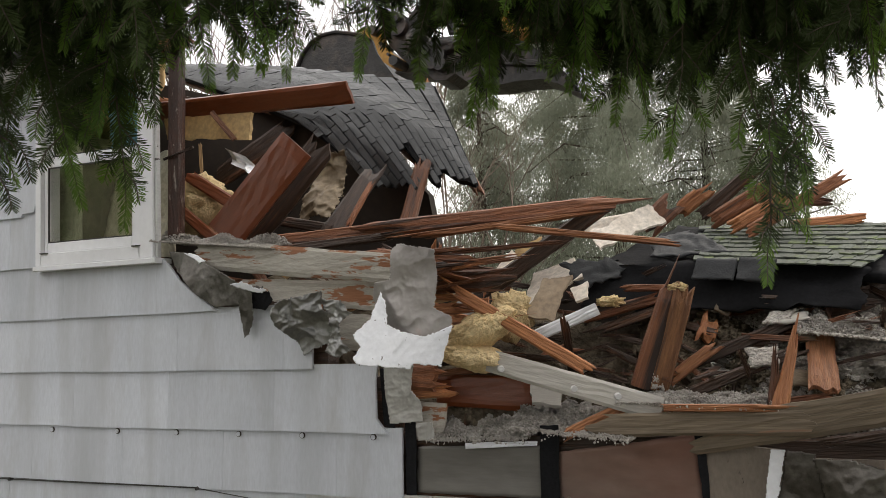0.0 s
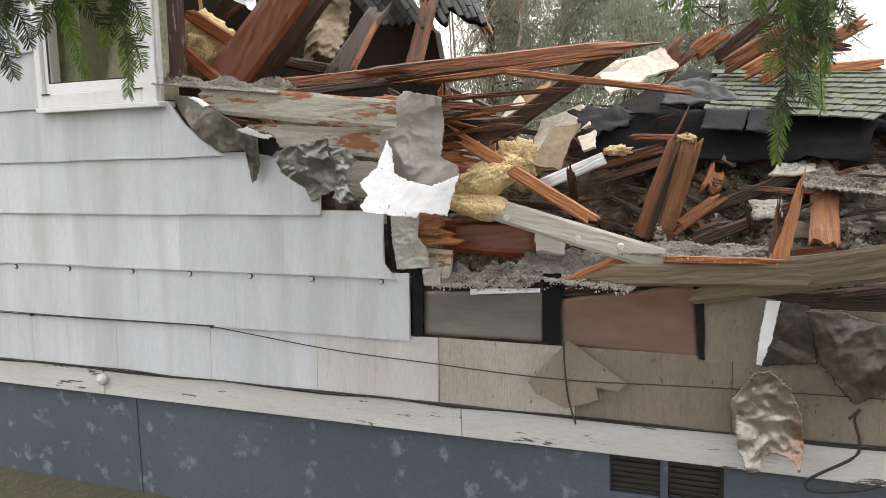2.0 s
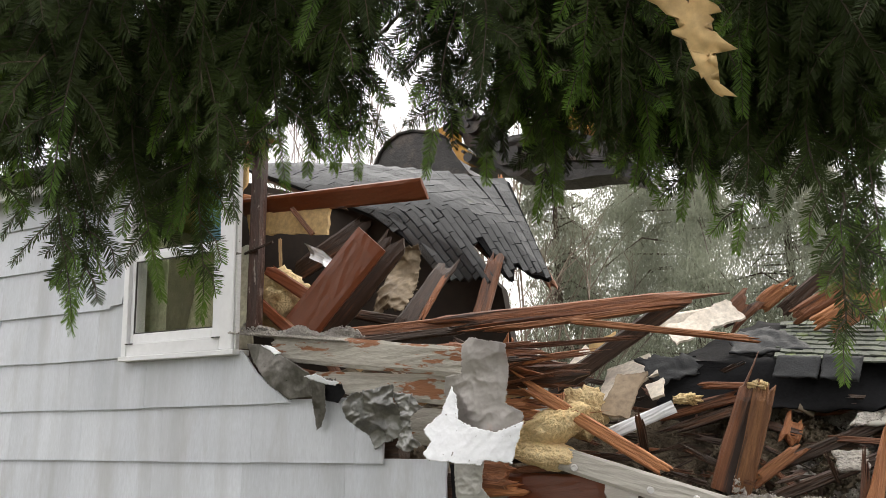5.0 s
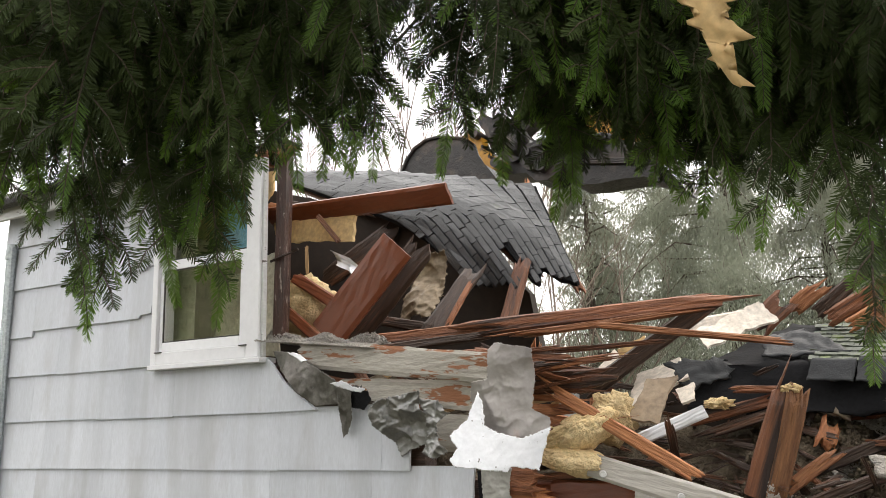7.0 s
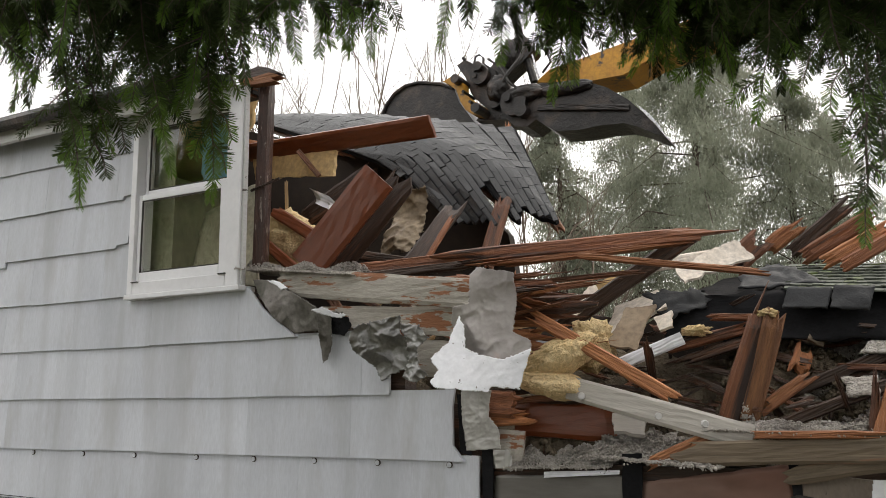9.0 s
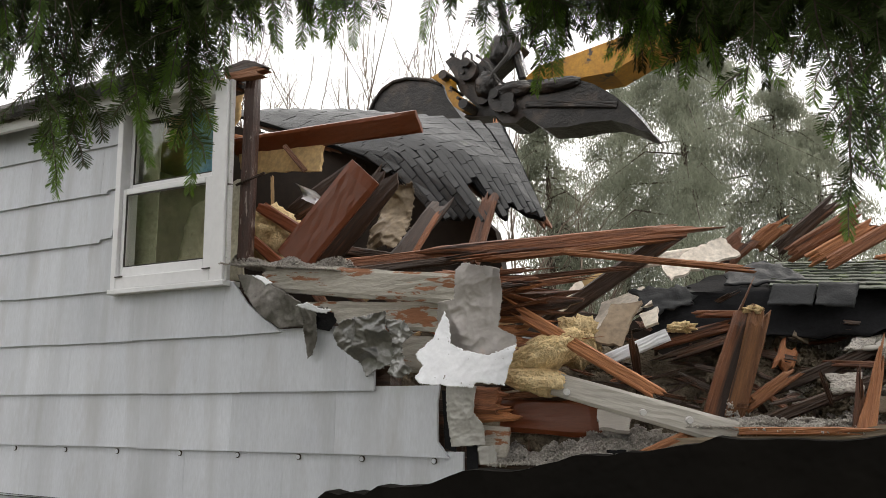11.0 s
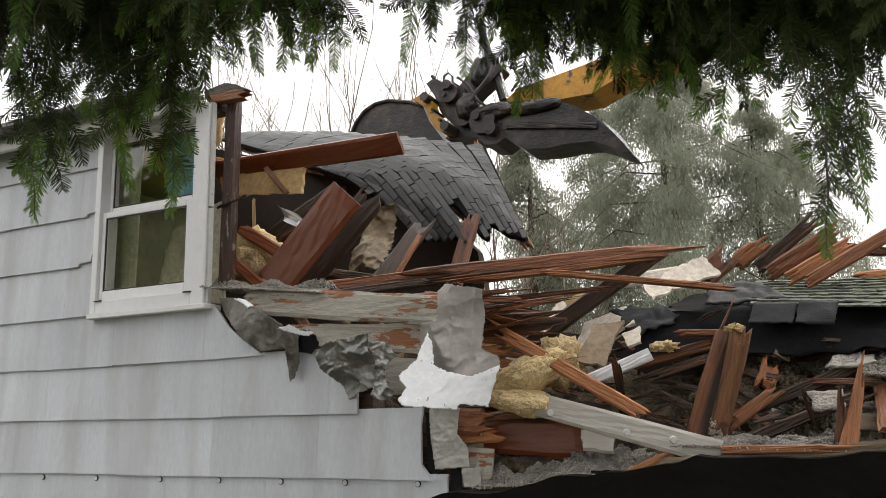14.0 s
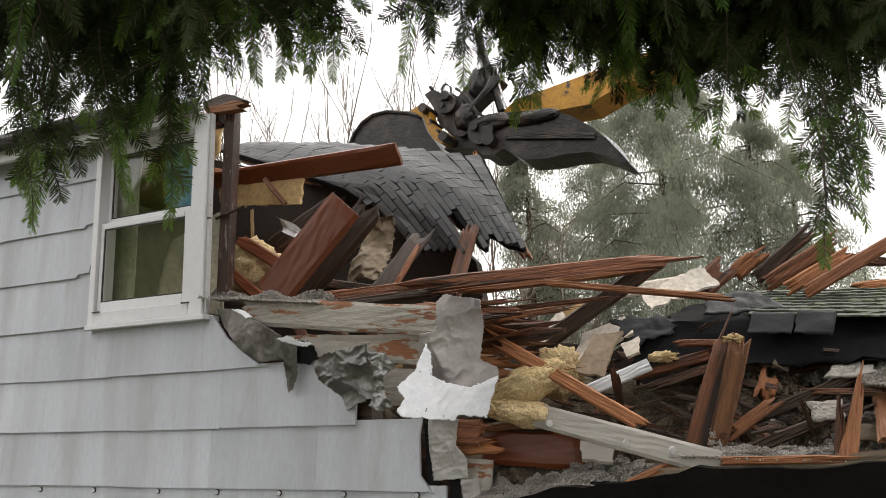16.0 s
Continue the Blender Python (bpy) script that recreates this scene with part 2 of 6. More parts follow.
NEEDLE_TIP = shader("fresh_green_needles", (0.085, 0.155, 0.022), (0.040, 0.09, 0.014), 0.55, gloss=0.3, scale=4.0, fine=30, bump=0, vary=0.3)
# Pale, greyed leaf tones put the distant haze into the colour.
FAR_LEAF = shader("grey_green_foliage_haze_tint", (0.24, 0.255, 0.20), (0.13, 0.145, 0.11), 0.9, scale=0.8, fine=8, bump=0, vary=0.1, gloss=0.1)
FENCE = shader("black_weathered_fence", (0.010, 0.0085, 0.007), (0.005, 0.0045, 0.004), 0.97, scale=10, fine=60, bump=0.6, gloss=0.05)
CURTAIN = shader("pale_curtain", (0.55, 0.55, 0.42), (0.45, 0.44, 0.33), 0.9, scale=4, fine=40, bump=0.1)
BLUE = shader("blue_cloth", (0.10, 0.30, 0.50), (0.30, 0.42, 0.50), 0.85, scale=9, fine=40, bump=0.2)

def let_light_through(m, share, tint):
    """Thin leaves pass part of the light that falls on their far side."""
    nt = m.node_tree
    tr = nt.nodes.new("ShaderNodeBsdfTranslucent")
    tr.inputs["Color"].default_value = (*tint, 1)
    mx = nt.nodes.new("ShaderNodeMixShader")
    mx.inputs[0].default_value = share
    nt.links.new(nt.nodes["Principled BSDF"].outputs[0], mx.inputs[1])
    nt.links.new(tr.outputs[0], mx.inputs[2])
    nt.links.new(mx.outputs[0], nt.nodes["Material Output"].inputs["Surface"])


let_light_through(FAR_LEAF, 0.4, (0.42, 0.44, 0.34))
let_light_through(NEEDLE_TIP, 0.32, (0.16, 0.26, 0.03))
GLASS = bpy.data.materials.new("window_glass")
GLASS.use_nodes = True
gp = GLASS.node_tree.nodes["Principled BSDF"]
gp.inputs["Roughness"].default_value, gp.inputs["Transmission Weight"].default_value, gp.inputs["IOR"].default_value = 0.02, 1.0, 1.45
gp.inputs["Base Color"].default_value = (0.84, 0.86, 0.78, 1)


# ---- builders ----
def mesh_of(name, bm, mat, smooth=False):
    me = bpy.data.meshes.new(name)
    bm.normal_update()
    bm.to_mesh(me)
    bm.free()
    me.materials.append(mat)
    if smooth:
        for p in me.polygons:
            p.use_smooth = True
    return me


def part(name, bm, mat, parent, label="", m=None, smooth=False):
    """One mesh under a thing or a part; m is its pose in the world's axes, relative to its parent."""
    ob = new(name, mesh_of(name, bm, mat, smooth))
    ob.parent = parent
    if m is not None:
        ob.matrix_local = m
    return tagged(ob, label)


def solo(name, bm, mat, label, category, group="", kind="", m=None, smooth=False):
    ob = new(name, mesh_of(name, bm, mat, smooth))
    if m is not None:
        ob.matrix_world = m
    return tagged(ob, label, category, group, kind)


def thing(name, at, label, category, group="", kind=""):
    ob = new(name)
    ob.empty_display_size = 0.1
    ob.location = at
    return tagged(ob, label, category, group, kind)


def box(sx, sy, sz, at=(0, 0, 0), bevel=0.0, bm=None):
    b = bm or bmesh.new()
    made = bmesh.ops.create_cube(b, size=1.0, matrix=Matrix.Translation(at) @ Matrix.Diagonal((sx, sy, sz, 1)))
    if bevel:
        edges = {e for v in made["verts"] for e in v.link_edges}
        bmesh.ops.bevel(b, geom=list(edges), offset=bevel, segments=1, affect="EDGES")
    return b


def prism(outline, y0, y1, lean=0.0, z0=0.0, bm=None):
    """A plate with an outline in x and z, from y0 to y1; lean moves it outward per metre below z0."""
    b = bm or bmesh.new()
    front = [b.verts.new((x, y0 - lean * (z0 - z), z)) for x, z in outline]
    back = [b.verts.new((x, y1 - lean * (z0 - z), z)) for x, z in outline]
    n = len(outline)
    b.faces.new(front)
    b.faces.new(back[::-1])
    for i in range(n):
        b.faces.new((front[(i + 1) % n], front[i], back[i], back[(i + 1) % n]))
    bmesh.ops.recalc_face_normals(b, faces=b.faces)
    return b


def tube(points, radii, sides=6, bm=None):
    b = bm or bmesh.new()
    pts = [Vector(p) for p in points]
    rings = []
    for i, p in enumerate(pts):
        d = (pts[min(i + 1, len(pts) - 1)] - pts[max(i - 1, 0)]).normalized()
        s = d.orthogonal().normalized()
        q = d.cross(s)
        r = radii[i] if isinstance(radii, (list, tuple)) else radii
        rings.append([b.verts.new(p + r * (math.cos(a) * s + math.sin(a) * q)) for a in (2 * math.pi * k / sides for k in range(sides))])
    for r0, r1 in zip(rings, rings[1:]):
        for k in range(sides):
            b.faces.new((r0[k], r0[(k + 1) % sides], r1[(k + 1) % sides], r1[k]))
    b.faces.new(rings[0][::-1])
    b.faces.new(rings[-1])
    return b


def along(a, b, face=(0.35, -0.93, 0.1), roll=0.0):
    """Pose with x from a to b, and z towards face as far as it can."""
    a, b, f = Vector(a), Vector(b), Vector(face)
    x = (b - a).normalized()
    z = (f - f.dot(x) * x).normalized()
    y = z.cross(x)
    m = Matrix((x, y, z)).transposed().to_4x4()
    return Matrix.Translation(a) @ m @ Matrix.Rotation(radians(roll), 4, "X")


def board_mesh(length, wide, thick, rng, torn=(0.0, 0.0), bow=0.0, taper=1.0):
    """A board along x with split, toothed ends, a slight bow and worn long edges."""
    b = bmesh.new()
    nx, ny = max(6, min(26, int(length / 0.06))), 8
    ends = [[], []]
    for e in range(2):
        level = rng.uniform(-0.5, 0.5)
        for j in range(ny + 1):
            level = 0.55 * level + rng.uniform(-0.7, 0.7)
            ends[e].append((0.1 if max(torn) <= 0.025 else 1.0) * torn[e] * (level + (rng.uniform(0, 1.2) if rng.random() < 0.25 else 0)))
    ph, rag = rng.uniform(0, 6), 1.0 if max(torn) > 0.025 else 0.12
    top, low = [], []
    for i in range(nx + 1):
        u = i / nx
        rt, rl = [], []
        for j in range(ny + 1):
            v = j / ny - 0.5
            w = wide * (1 + (taper - 1) * u)
            x = length * u
            if u < 0.35:
                x += ends[0][j] * (1 - u / 0.35) ** 2
            if u > 0.65:
                x += ends[1][j] * ((u - 0.65) / 0.35) ** 2
            wob = rag * 0.012 * wide * math.sin(ph + 9 * u + 3 * v) + rag * 0.02 * wide * rng.uniform(-1, 1) * (1 if abs(v) > 0.45 else 0)
            y = v * w + wob
            z = bow * math.sin(math.pi * u) + 0.002 * rng.uniform(-1, 1)
            edge = 0.25 * thick if abs(v) > 0.49 else 0
            thin0 = 1.0
            if torn[0] and u < 0.12:
                thin0 = 0.45 + 0.55 * u / 0.12
            if torn[1] and u > 0.88:
                thin0 = 0.45 + 0.55 * (1 - u) / 0.12
            rt.append(b.verts.new((x, y, z + (0.5 * thick - edge) * thin0)))
            rl.append(b.verts.new((x, y, z - (0.5 * thick - edge) * thin0)))
        top.append(rt)
        low.append(rl)
    for i in range(nx):
        for j in range(ny):
            b.faces.new((top[i][j], top[i + 1][j], top[i + 1][j + 1], top[i][j + 1]))
            b.faces.new((low[i][j + 1], low[i + 1][j + 1], low[i + 1][j], low[i][j]))
        b.faces.new((low[i][0], low[i + 1][0], top[i + 1][0], top[i][0]))
        b.faces.new((top[i][ny], top[i + 1][ny], low[i + 1][ny], low[i][ny]))
    for j in range(ny):
        b.faces.new((top[0][j + 1], low[0][j + 1], low[0][j], top[0][j]))
        b.faces.new((top[nx][j], low[nx][j], low[nx][j + 1], top[nx][j + 1]))
    return b


SEED = [11]


def rng_next():
    SEED[0] += 1
    return random.Random(SEED[0])


def plank(name, a, b, wide, thick, mat, label, category="lumber", torn=(0.06, 0.06), face=(0.35, -0.93, 0.1), roll=0.0, bow=0.0, taper=1.0, group=""):
    m = along(a, b, face, roll)
    length = (Vector(b) - Vector(a)).length
    return solo(name, board_mesh(length, wide, thick, rng_next(), torn, bow, taper), mat, label, category, group, m=m)


def foil_mesh(c, nu, nv, crumple, rng, ragged, thick=0.002, folds=5, dents=14):
    """Thin metal foil: long soft folds, short dents and a torn outline."""
    tl, tr, br, bl = (Vector(p) for p in c)
    across, down = (tr - tl).normalized(), (bl - tl).normalized()
    n = across.cross(down).normalized()
    lines = []
    for k in range(folds + dents):
        a = rng.uniform(0, math.pi)
        u0, v0 = rng.random(), rng.random()
        reach = 9.0 if k < folds else rng.uniform(0.12, 0.32)
        deep = rng.gauss(0, 1.0) * (1.7 if k < folds else 2.6)
        lines.append((u0, v0, math.cos(a), math.sin(a), reach, deep))
    off = Vector((rng.uniform(0, 50), rng.uniform(0, 50), rng.uniform(0, 50)))
    b = bmesh.new()
    grids = []
    for side in (0, 1):
        g = []
        for i in range(nu + 1):
            row = []
            for j in range(nv + 1):
                u, v = i / nu, j / nv
                p = (tl * (1 - u) + tr * u) * (1 - v) + (bl * (1 - u) + br * u) * v
                q = p * 7 + off
                h = 0.3 * noise.noise(q * 0.6) + 0.05 * noise.noise(q * 4.0)
                for u0, v0, ca, sa, reach, deep in lines:
                    du, dv = u - u0, v - v0
                    fade = math.exp(-(du * du + dv * dv) / (reach * reach))
                    h += deep * fade * (abs(du * ca + dv * sa) - 0.25)
                side_u = (1 - min(u, 1 - u) * 8) if min(u, 1 - u) < 0.125 else 0.0
                side_v = (1 - min(v, 1 - v) * 8) if min(v, 1 - v) < 0.125 else 0.0
                jag = 0.75 * noise.noise(q * 0.7) + 0.25 * noise.noise(q * 2.7) + 0.2 * noise.noise(q * 9)
                p = p + n * crumple * h + across * ragged * jag * side_u + down * ragged * jag * side_v
                row.append(b.verts.new(p - n * thick * side))
            g.append(row)
        grids.append(g)
    f, k = grids
    for i in range(nu):
        for j in range(nv):
            b.faces.new((f[i][j], f[i][j + 1], f[i + 1][j + 1], f[i + 1][j]))
            b.faces.new((k[i][j], k[i + 1][j], k[i + 1][j + 1], k[i][j + 1]))
    return b


def sheet_mesh(c, nu, nv, crumple, rng, ragged=0.0, thick=0.003, size=5.0, sag=0.0):
    """A crumpled sheet over four corners (top left, top right, bottom right, bottom left) with ragged edges, given in world axes."""
    tl, tr, br, bl = (Vector(p) for p in c)
    n = (tr - tl).cross(bl - tl).normalized()
    off = Vector((rng.uniform(0, 50), rng.uniform(0, 50), rng.uniform(0, 50)))
    b = bmesh.new()
    grids = []
    for side in (0, 1):
        g = []
        for i in range(nu + 1):
            row = []
            for j in range(nv + 1):
                u, v = i / nu, j / nv
                p = (tl * (1 - u) + tr * u) * (1 - v) + (bl * (1 - u) + br * u) * v
                q = p * size + off
                k = 0.8 * noise.noise(q) + 0.8 * (0.3 - abs(noise.noise(q * 1.9))) + 0.5 * (0.3 - abs(noise.noise(q * 4.1)))
                p = p + n * (crumple * k + sag * math.sin(math.pi * u) * math.sin(math.pi * v))
                if i in (0, nu):
                    p = p + (tr - tl).normalized() * ragged * (noise.noise(q * 3 + off) + 0.6 * noise.noise(q * 9))
                if j in (0, nv):
                    p = p + (bl - tl).normalized() * ragged * (noise.noise(q * 3 - off) + 0.6 * noise.noise(q * 9))
                row.append(b.verts.new(p + n * thick * side))
            g.append(row)
        grids.append(g)
    f, k = grids
    for i in range(nu):
        for j in range(nv):
            b.faces.new((f[i][j], f[i][j + 1], f[i + 1][j + 1], f[i + 1][j]))
            b.faces.new((k[i][j], k[i + 1][j], k[i + 1][j + 1], k[i][j + 1]))
    for i in range(nu):
        b.faces.new((f[i][0], f[i + 1][0], k[i + 1][0], k[i][0]))
        b.faces.new((f[i + 1][nv], f[i][nv], k[i][nv], k[i + 1][nv]))
    for j in range(nv):
        b.faces.new((f[0][j + 1], f[0][j], k[0][j], k[0][j + 1]))
        b.faces.new((f[nu][j], f[nu][j + 1], k[nu][j + 1], k[nu][j]))
    bmesh.ops.recalc_face_normals(b, faces=b.faces)
    return b


def sheet(name, c, mat, label, category, nu=18, nv=18, crumple=0.02, ragged=0.02, thick=0.003, size=5.0, sag=0.0, smooth=True, group=""):
    if mat in (FOIL, FOIL_DULL, FOIL_GREY, FOIL_BAG, FOIL_DARK, FOIL_TAN):
        return solo(name, foil_mesh(c, max(20, nu), max(20, nv), crumple, rng_next(), ragged), mat, label, category, group, smooth=True)
    return solo(name, sheet_mesh(c, nu, nv, crumple, rng_next(), ragged, thick, size, sag), mat, label, category, group, smooth=smooth)


def lump_mesh(r, rng, rough=0.35, div=3, size=2.2):
    """A rounded, uneven lump with the three radii r."""
    b = bmesh.new()
    bmesh.ops.create_icosphere(b, subdivisions=div, radius=1.0)
    off = Vector((rng.uniform(0, 90), rng.uniform(0, 90), rng.uniform(0, 90)))
    for v in b.verts:
        q = v.co * size + off
        k = 1 + rough * (noise.noise(q) + 0.6 * noise.noise(q * 2.2) + 0.45 * noise.noise(q * 5) + 0.3 * noise.noise(q * 11))
        v.co = Vector((v.co.x * r[0], v.co.y * r[1], v.co.z * r[2])) * k
    return b


def lump(name, at, r, mat, label, category, rough=0.35, div=4, turn=0.0, size=2.2, kind="", group=""):
    return solo(name, lump_mesh(r, rng_next(), rough, div, size), mat, label, category, group, kind, m=Matrix.Translation(at) @ pose(0, 0, 0, 0, turn, 0), smooth=True)


def flock_mesh(a, b, count, wide, high, rng, size=0.018):
    """Loose fluff: many small uneven clumps strewn in a bank from a to b."""
    bm = bmesh.new()
    a, b = Vector(a), Vector(b)
    shapes = []
    for _ in range(8):
        co = [Vector(p) * rng.uniform(0.5, 1.6) for p in ((1, 0, 0), (-1, 0, 0), (0, 1, 0), (0, -1, 0), (0, 0, 1), (0, 0, -1))]
        shapes.append((co, [(a, b, c) if (a + b + c) % 2 == 0 else (a, c, b) for a in (0, 1) for b in (2, 3) for c in (4, 5)]))
    for _ in range(count):
        u = rng.random()
        side = rng.gauss(0, 0.6)
        h = high * (0.35 + 0.65 * abs(noise.noise((u * 5, side * 2, a.x)) + 0.4)) * max(0.1, 1 - side * side) * rng.random() ** 0.5
        at = a.lerp(b, u) + Vector((0, wide * side, h))
        s = size * rng.uniform(0.5, 1.6)
        turn = Euler((rng.uniform(0, 6), rng.uniform(0, 6), rng.uniform(0, 6))).to_matrix()
        co, faces = rng.choice(shapes)
        vs = [bm.verts.new(at + turn @ (p * s)) for p in co]
        for f in faces:
            bm.faces.new([vs[i] for i in f])
    return bm


def flock(a, b, count, wide, high, mat=None, label="grey loose-fill insulation heaped among the debris", size=0.0040):
    return solo("loose_insulation", flock_mesh(a, b, count * 12, wide, high, rng_next(), size), mat or CELLULOSE, label, "insulation", kind="stuff", smooth=True)


# ---- ground ----
gb = bmesh.new()
bmesh.ops.create_grid(gb, x_segments=60, y_segments=60, size=600)
for v in gb.verts:
    if v.co.length < 40:
        v.co.z = 0.0
    else:
        v.co.z = 0.6 * noise.noise(v.co * 0.02)
solo("ground", gb, SOIL, "muddy winter ground with patchy grass round the house", "ground", kind="structure")

# ---- south wall of the house ----
COURSE, SILL_Z = 0.275, 0.675
wall = thing("wall_south", (0, 0, 0), "white-painted lapped cement siding wall, torn open beside the window", "wall", kind="structure")
sheath = bmesh.new()
prism([(-3.6, 0.52), (-1.38, 0.52), (-1.38, 2.06), (-2.20, 2.06), (-2.20, 3.14), (-3.6, 3.14)], 0.03, 0.13, bm=sheath)
prism([(-2.20, 3.08), (-1.38, 3.08), (-1.38, 3.14), (-2.20, 3.14)], 0.03, 0.13, bm=sheath)
prism([(-1.38, 0.52), (-0.10, 0.52), (-0.10, 1.46), (-0.45, 1.46), (-0.45, 1.72), (-1.38, 2.02)], 0.03, 0.13, bm=sheath)
part("sheathing", sheath, WOOD_DARK, wall, "dark timber sheathing behind the siding")
low = bmesh.new()
prism([(-0.10, 0.52), (2.6, 0.52), (2.6, 1.22), (-0.10, 1.22)], 0.03, 0.13, bm=low)
part("lower_sheathing", low, WOOD_DARK, wall, "dark broken lower wall framing")


def shingle(outline, z_low, mat=SIDING):
    part("siding_shingle", prism(outline, -0.011, 0.004, 0.055, z_low + COURSE), mat, wall)


rows = [(0.95, -0.07, 0.20), (1.225, -0.13, 0.46), (1.5, -0.5, 0.03), (1.775, -1.02, 0.33), (2.05, -2.168, 0.1), (2.325, -2.168, 0.36), (2.6, -2.168, 0.02), (2.875, -2.168, 0.28)]
r = random.Random(3)
for z, right, shift in rows:
    x1 = right
    left = right - shift - 0.12
    while x1 > -3.6:
        x0 = max(left, -3.6)
        g, top, dz = 0.0005, z + COURSE + 0.02, r.uniform(-0.003, 0.003)
        if z == 1.775 and x1 == right:
            left, x0 = -1.39, -1.39
            out = [(x0 + g, z), (-1.02, z + 0.005), (-1.13, z + 0.075), (-1.24, z + 0.155), (-1.31, z + 0.235), (-1.345, z + 0.27), (x0 + g, z + 0.262)]
        elif z == 1.225 and x1 == right:
            out = [(x0 + g, z), (x1, z - 0.005), (x1 - 0.055, z + 0.06), (x1 - 0.06, z + 0.22), (x1 - 0.05, top), (x0 + g, top)]
        elif x1 == right and z in (2.325, 2.6):
            k = 0.10 if z < 2.5 else 0.06
            out = [(x0 + g, z), (x1 - k - 0.03, z), (x1 - k - 0.02, z + 0.018), (x1 - k * 0.35, z + 0.022), (x1 - k * 0.3, z + 0.07), (x1 - k * 0.2, z + 0.02), (x1 - g, z + 0.016), (x1 - g, top), (x0 + g, top)]
        else:
            dz -= 0.035 if z == 2.325 and x1 < -2.8 else 0
            out = [(x0 + g, z + dz), (x1 - g, z + dz), (x1 - g, top), (x0 + g, top)]
        shingle(out, z)
        x1, left = x0, x0 - 0.61
# bottom course, carried on to the right as combed boards in darker tones
for x0, x1, mat in ((-3.6, -3.0, SIDING), (-3.0, -2.39, SIDING), (-2.39, -1.78, SIDING), (-1.78, -1.17, SIDING), (-1.17, -0.557, SIDING), (-0.557, 0.06, DUSTY)):
    shingle([(x0 + 0.001, SILL_Z), (x1 - 0.001, SILL_Z), (x1 - 0.001, 0.965), (x0 + 0.001, 0.965)], SILL_Z, mat)
for x0, x1 in ((0.06, 0.67), (0.67, 1.28), (1.28, 1.89), (1.89, 2.5)):
    b = bmesh.new()
    k = 46
    zt = 0.965 + (0.20 if x0 > 1.2 else 0)
    prism([(x0 + 0.001, SILL_Z), (x1 - 0.001, SILL_Z), (x1 - 0.001, zt), (x0 + 0.001, zt)], -0.002, 0.008, 0.035, 0.95, bm=b)
    for i in range(k):
        x = x0 + 0.006 + (x1 - x0 - 0.012) * (i + 0.5) / k
        prism([(x - 0.004, SILL_Z + 0.003), (x + 0.004, SILL_Z + 0.003), (x + 0.004, zt - 0.003), (x - 0.004, zt - 0.003)], -0.0036, -0.0018, 0.035, 0.95, bm=b)
    part("siding_shingle", b, COMBED if x0 < 0.5 else GROOVED, wall, "combed weathered siding shingle")
# round nail heads along one course
for x in (-3.30, -2.89, -2.476, -2.081, -1.643, -1.273, -0.912, -0.566, -0.206):
    nail = part("siding_nail", tube([(x, -0.022, 1.206), (x, -0.012, 1.206)], [0.0105, 0.012], 12), SIDING, wall, "round painted nail head")
    part("nail_washer", tube([(x, -0.0185, 1.206), (x, -0.010, 1.206)], [0.0138, 0.0138], 12), SHADE_AND_RIM, nail, "dark rim round the nail head")
# skirting board, foundation
trim = thing("skirting_board", (0, 0, 0.6), "flaking white skirting board above the foundation", "trim", kind="structure")
for x0, x1 in ((-3.6, -1.9), (-1.9, 0.16), (0.16, 2.6)):
    part("trim_board", box(x1 - x0 - 0.003, 0.03, 0.135, ((x0 + x1) / 2, 0.005, 0.0), 0.003), TRIM, trim)
fb = bmesh.new()
prism([(-3.6, -0.3), (2.6, -0.3), (2.6, 0.525), (1.25, 0.525), (1.25, 0.36), (0.80, 0.36), (0.80, 0.525), (-3.6, 0.525)], 0.03, 0.25, bm=fb)
solo("foundation", fb, FOUND, "blue-grey painted foundation with pale flaked patches", "foundation", kind="structure")
solo("foundation_joint", box(0.004, 0.004, 0.6, (-1.72, 0.029, 0.22)), CABLE, "vertical joint in the painted foundation", "trim", kind="structure")
vent = thing("foundation_vent", (1.02, 0.06, 0.44), "dark louvred vent in the foundation", "vent")
part("frame", box(0.46, 0.03, 0.17, (0, 0.02, 0)), CABLE, vent)
part("mullion", box(0.03, 0.03, 0.17, (0, -0.01, 0)), FOUND, vent)
for i in range(7):
    for s in (-0.115, 0.115):
        part("slat", box(0.19, 0.02, 0.006, (s, -0.005, -0.07 + 0.023 * i)), CABLE, vent)

# ---- window ----
win = thing("window_1", (-1.80, 0, 2.05), "white vinyl sash window in the siding wall", "window", kind="structure")
WX0, WX1, WZ0, WZ1 = -2.166, -1.378, 2.052, 3.10
def wbox(x0, x1, z0, z1, y0, y1, bevel=0.003):
    return box(x1 - x0, y1 - y0, z1 - z0, ((x0 + x1) / 2 + 1.80, (y0 + y1) / 2, (z0 + z1) / 2 - 2.05), bevel)
part("window_sill", wbox(-2.169, -1.354, 2.024, 2.051, -0.065, 0.06), VINYL, win)
for x0, x1, z0, z1 in ((WX0, WX0 + 0.04, WZ0, WZ1), (WX1 - 0.086, WX1, WZ0, WZ1), (WX0 + 0.04, WX1 - 0.086, WZ0, WZ0 + 0.066), (WX0 + 0.04, WX1 - 0.086, WZ1 - 0.07, WZ1)):
    part("window_frame", wbox(x0, x1, z0, z1, -0.05, -0.005 if x1 == WX1 else 0.08), VINYL, win)
part("corner_trim", wbox(WX1 + 0.001, WX1 + 0.016, 2.052, WZ1, -0.035, -0.005), TRIM, win, "flaked edge trim")
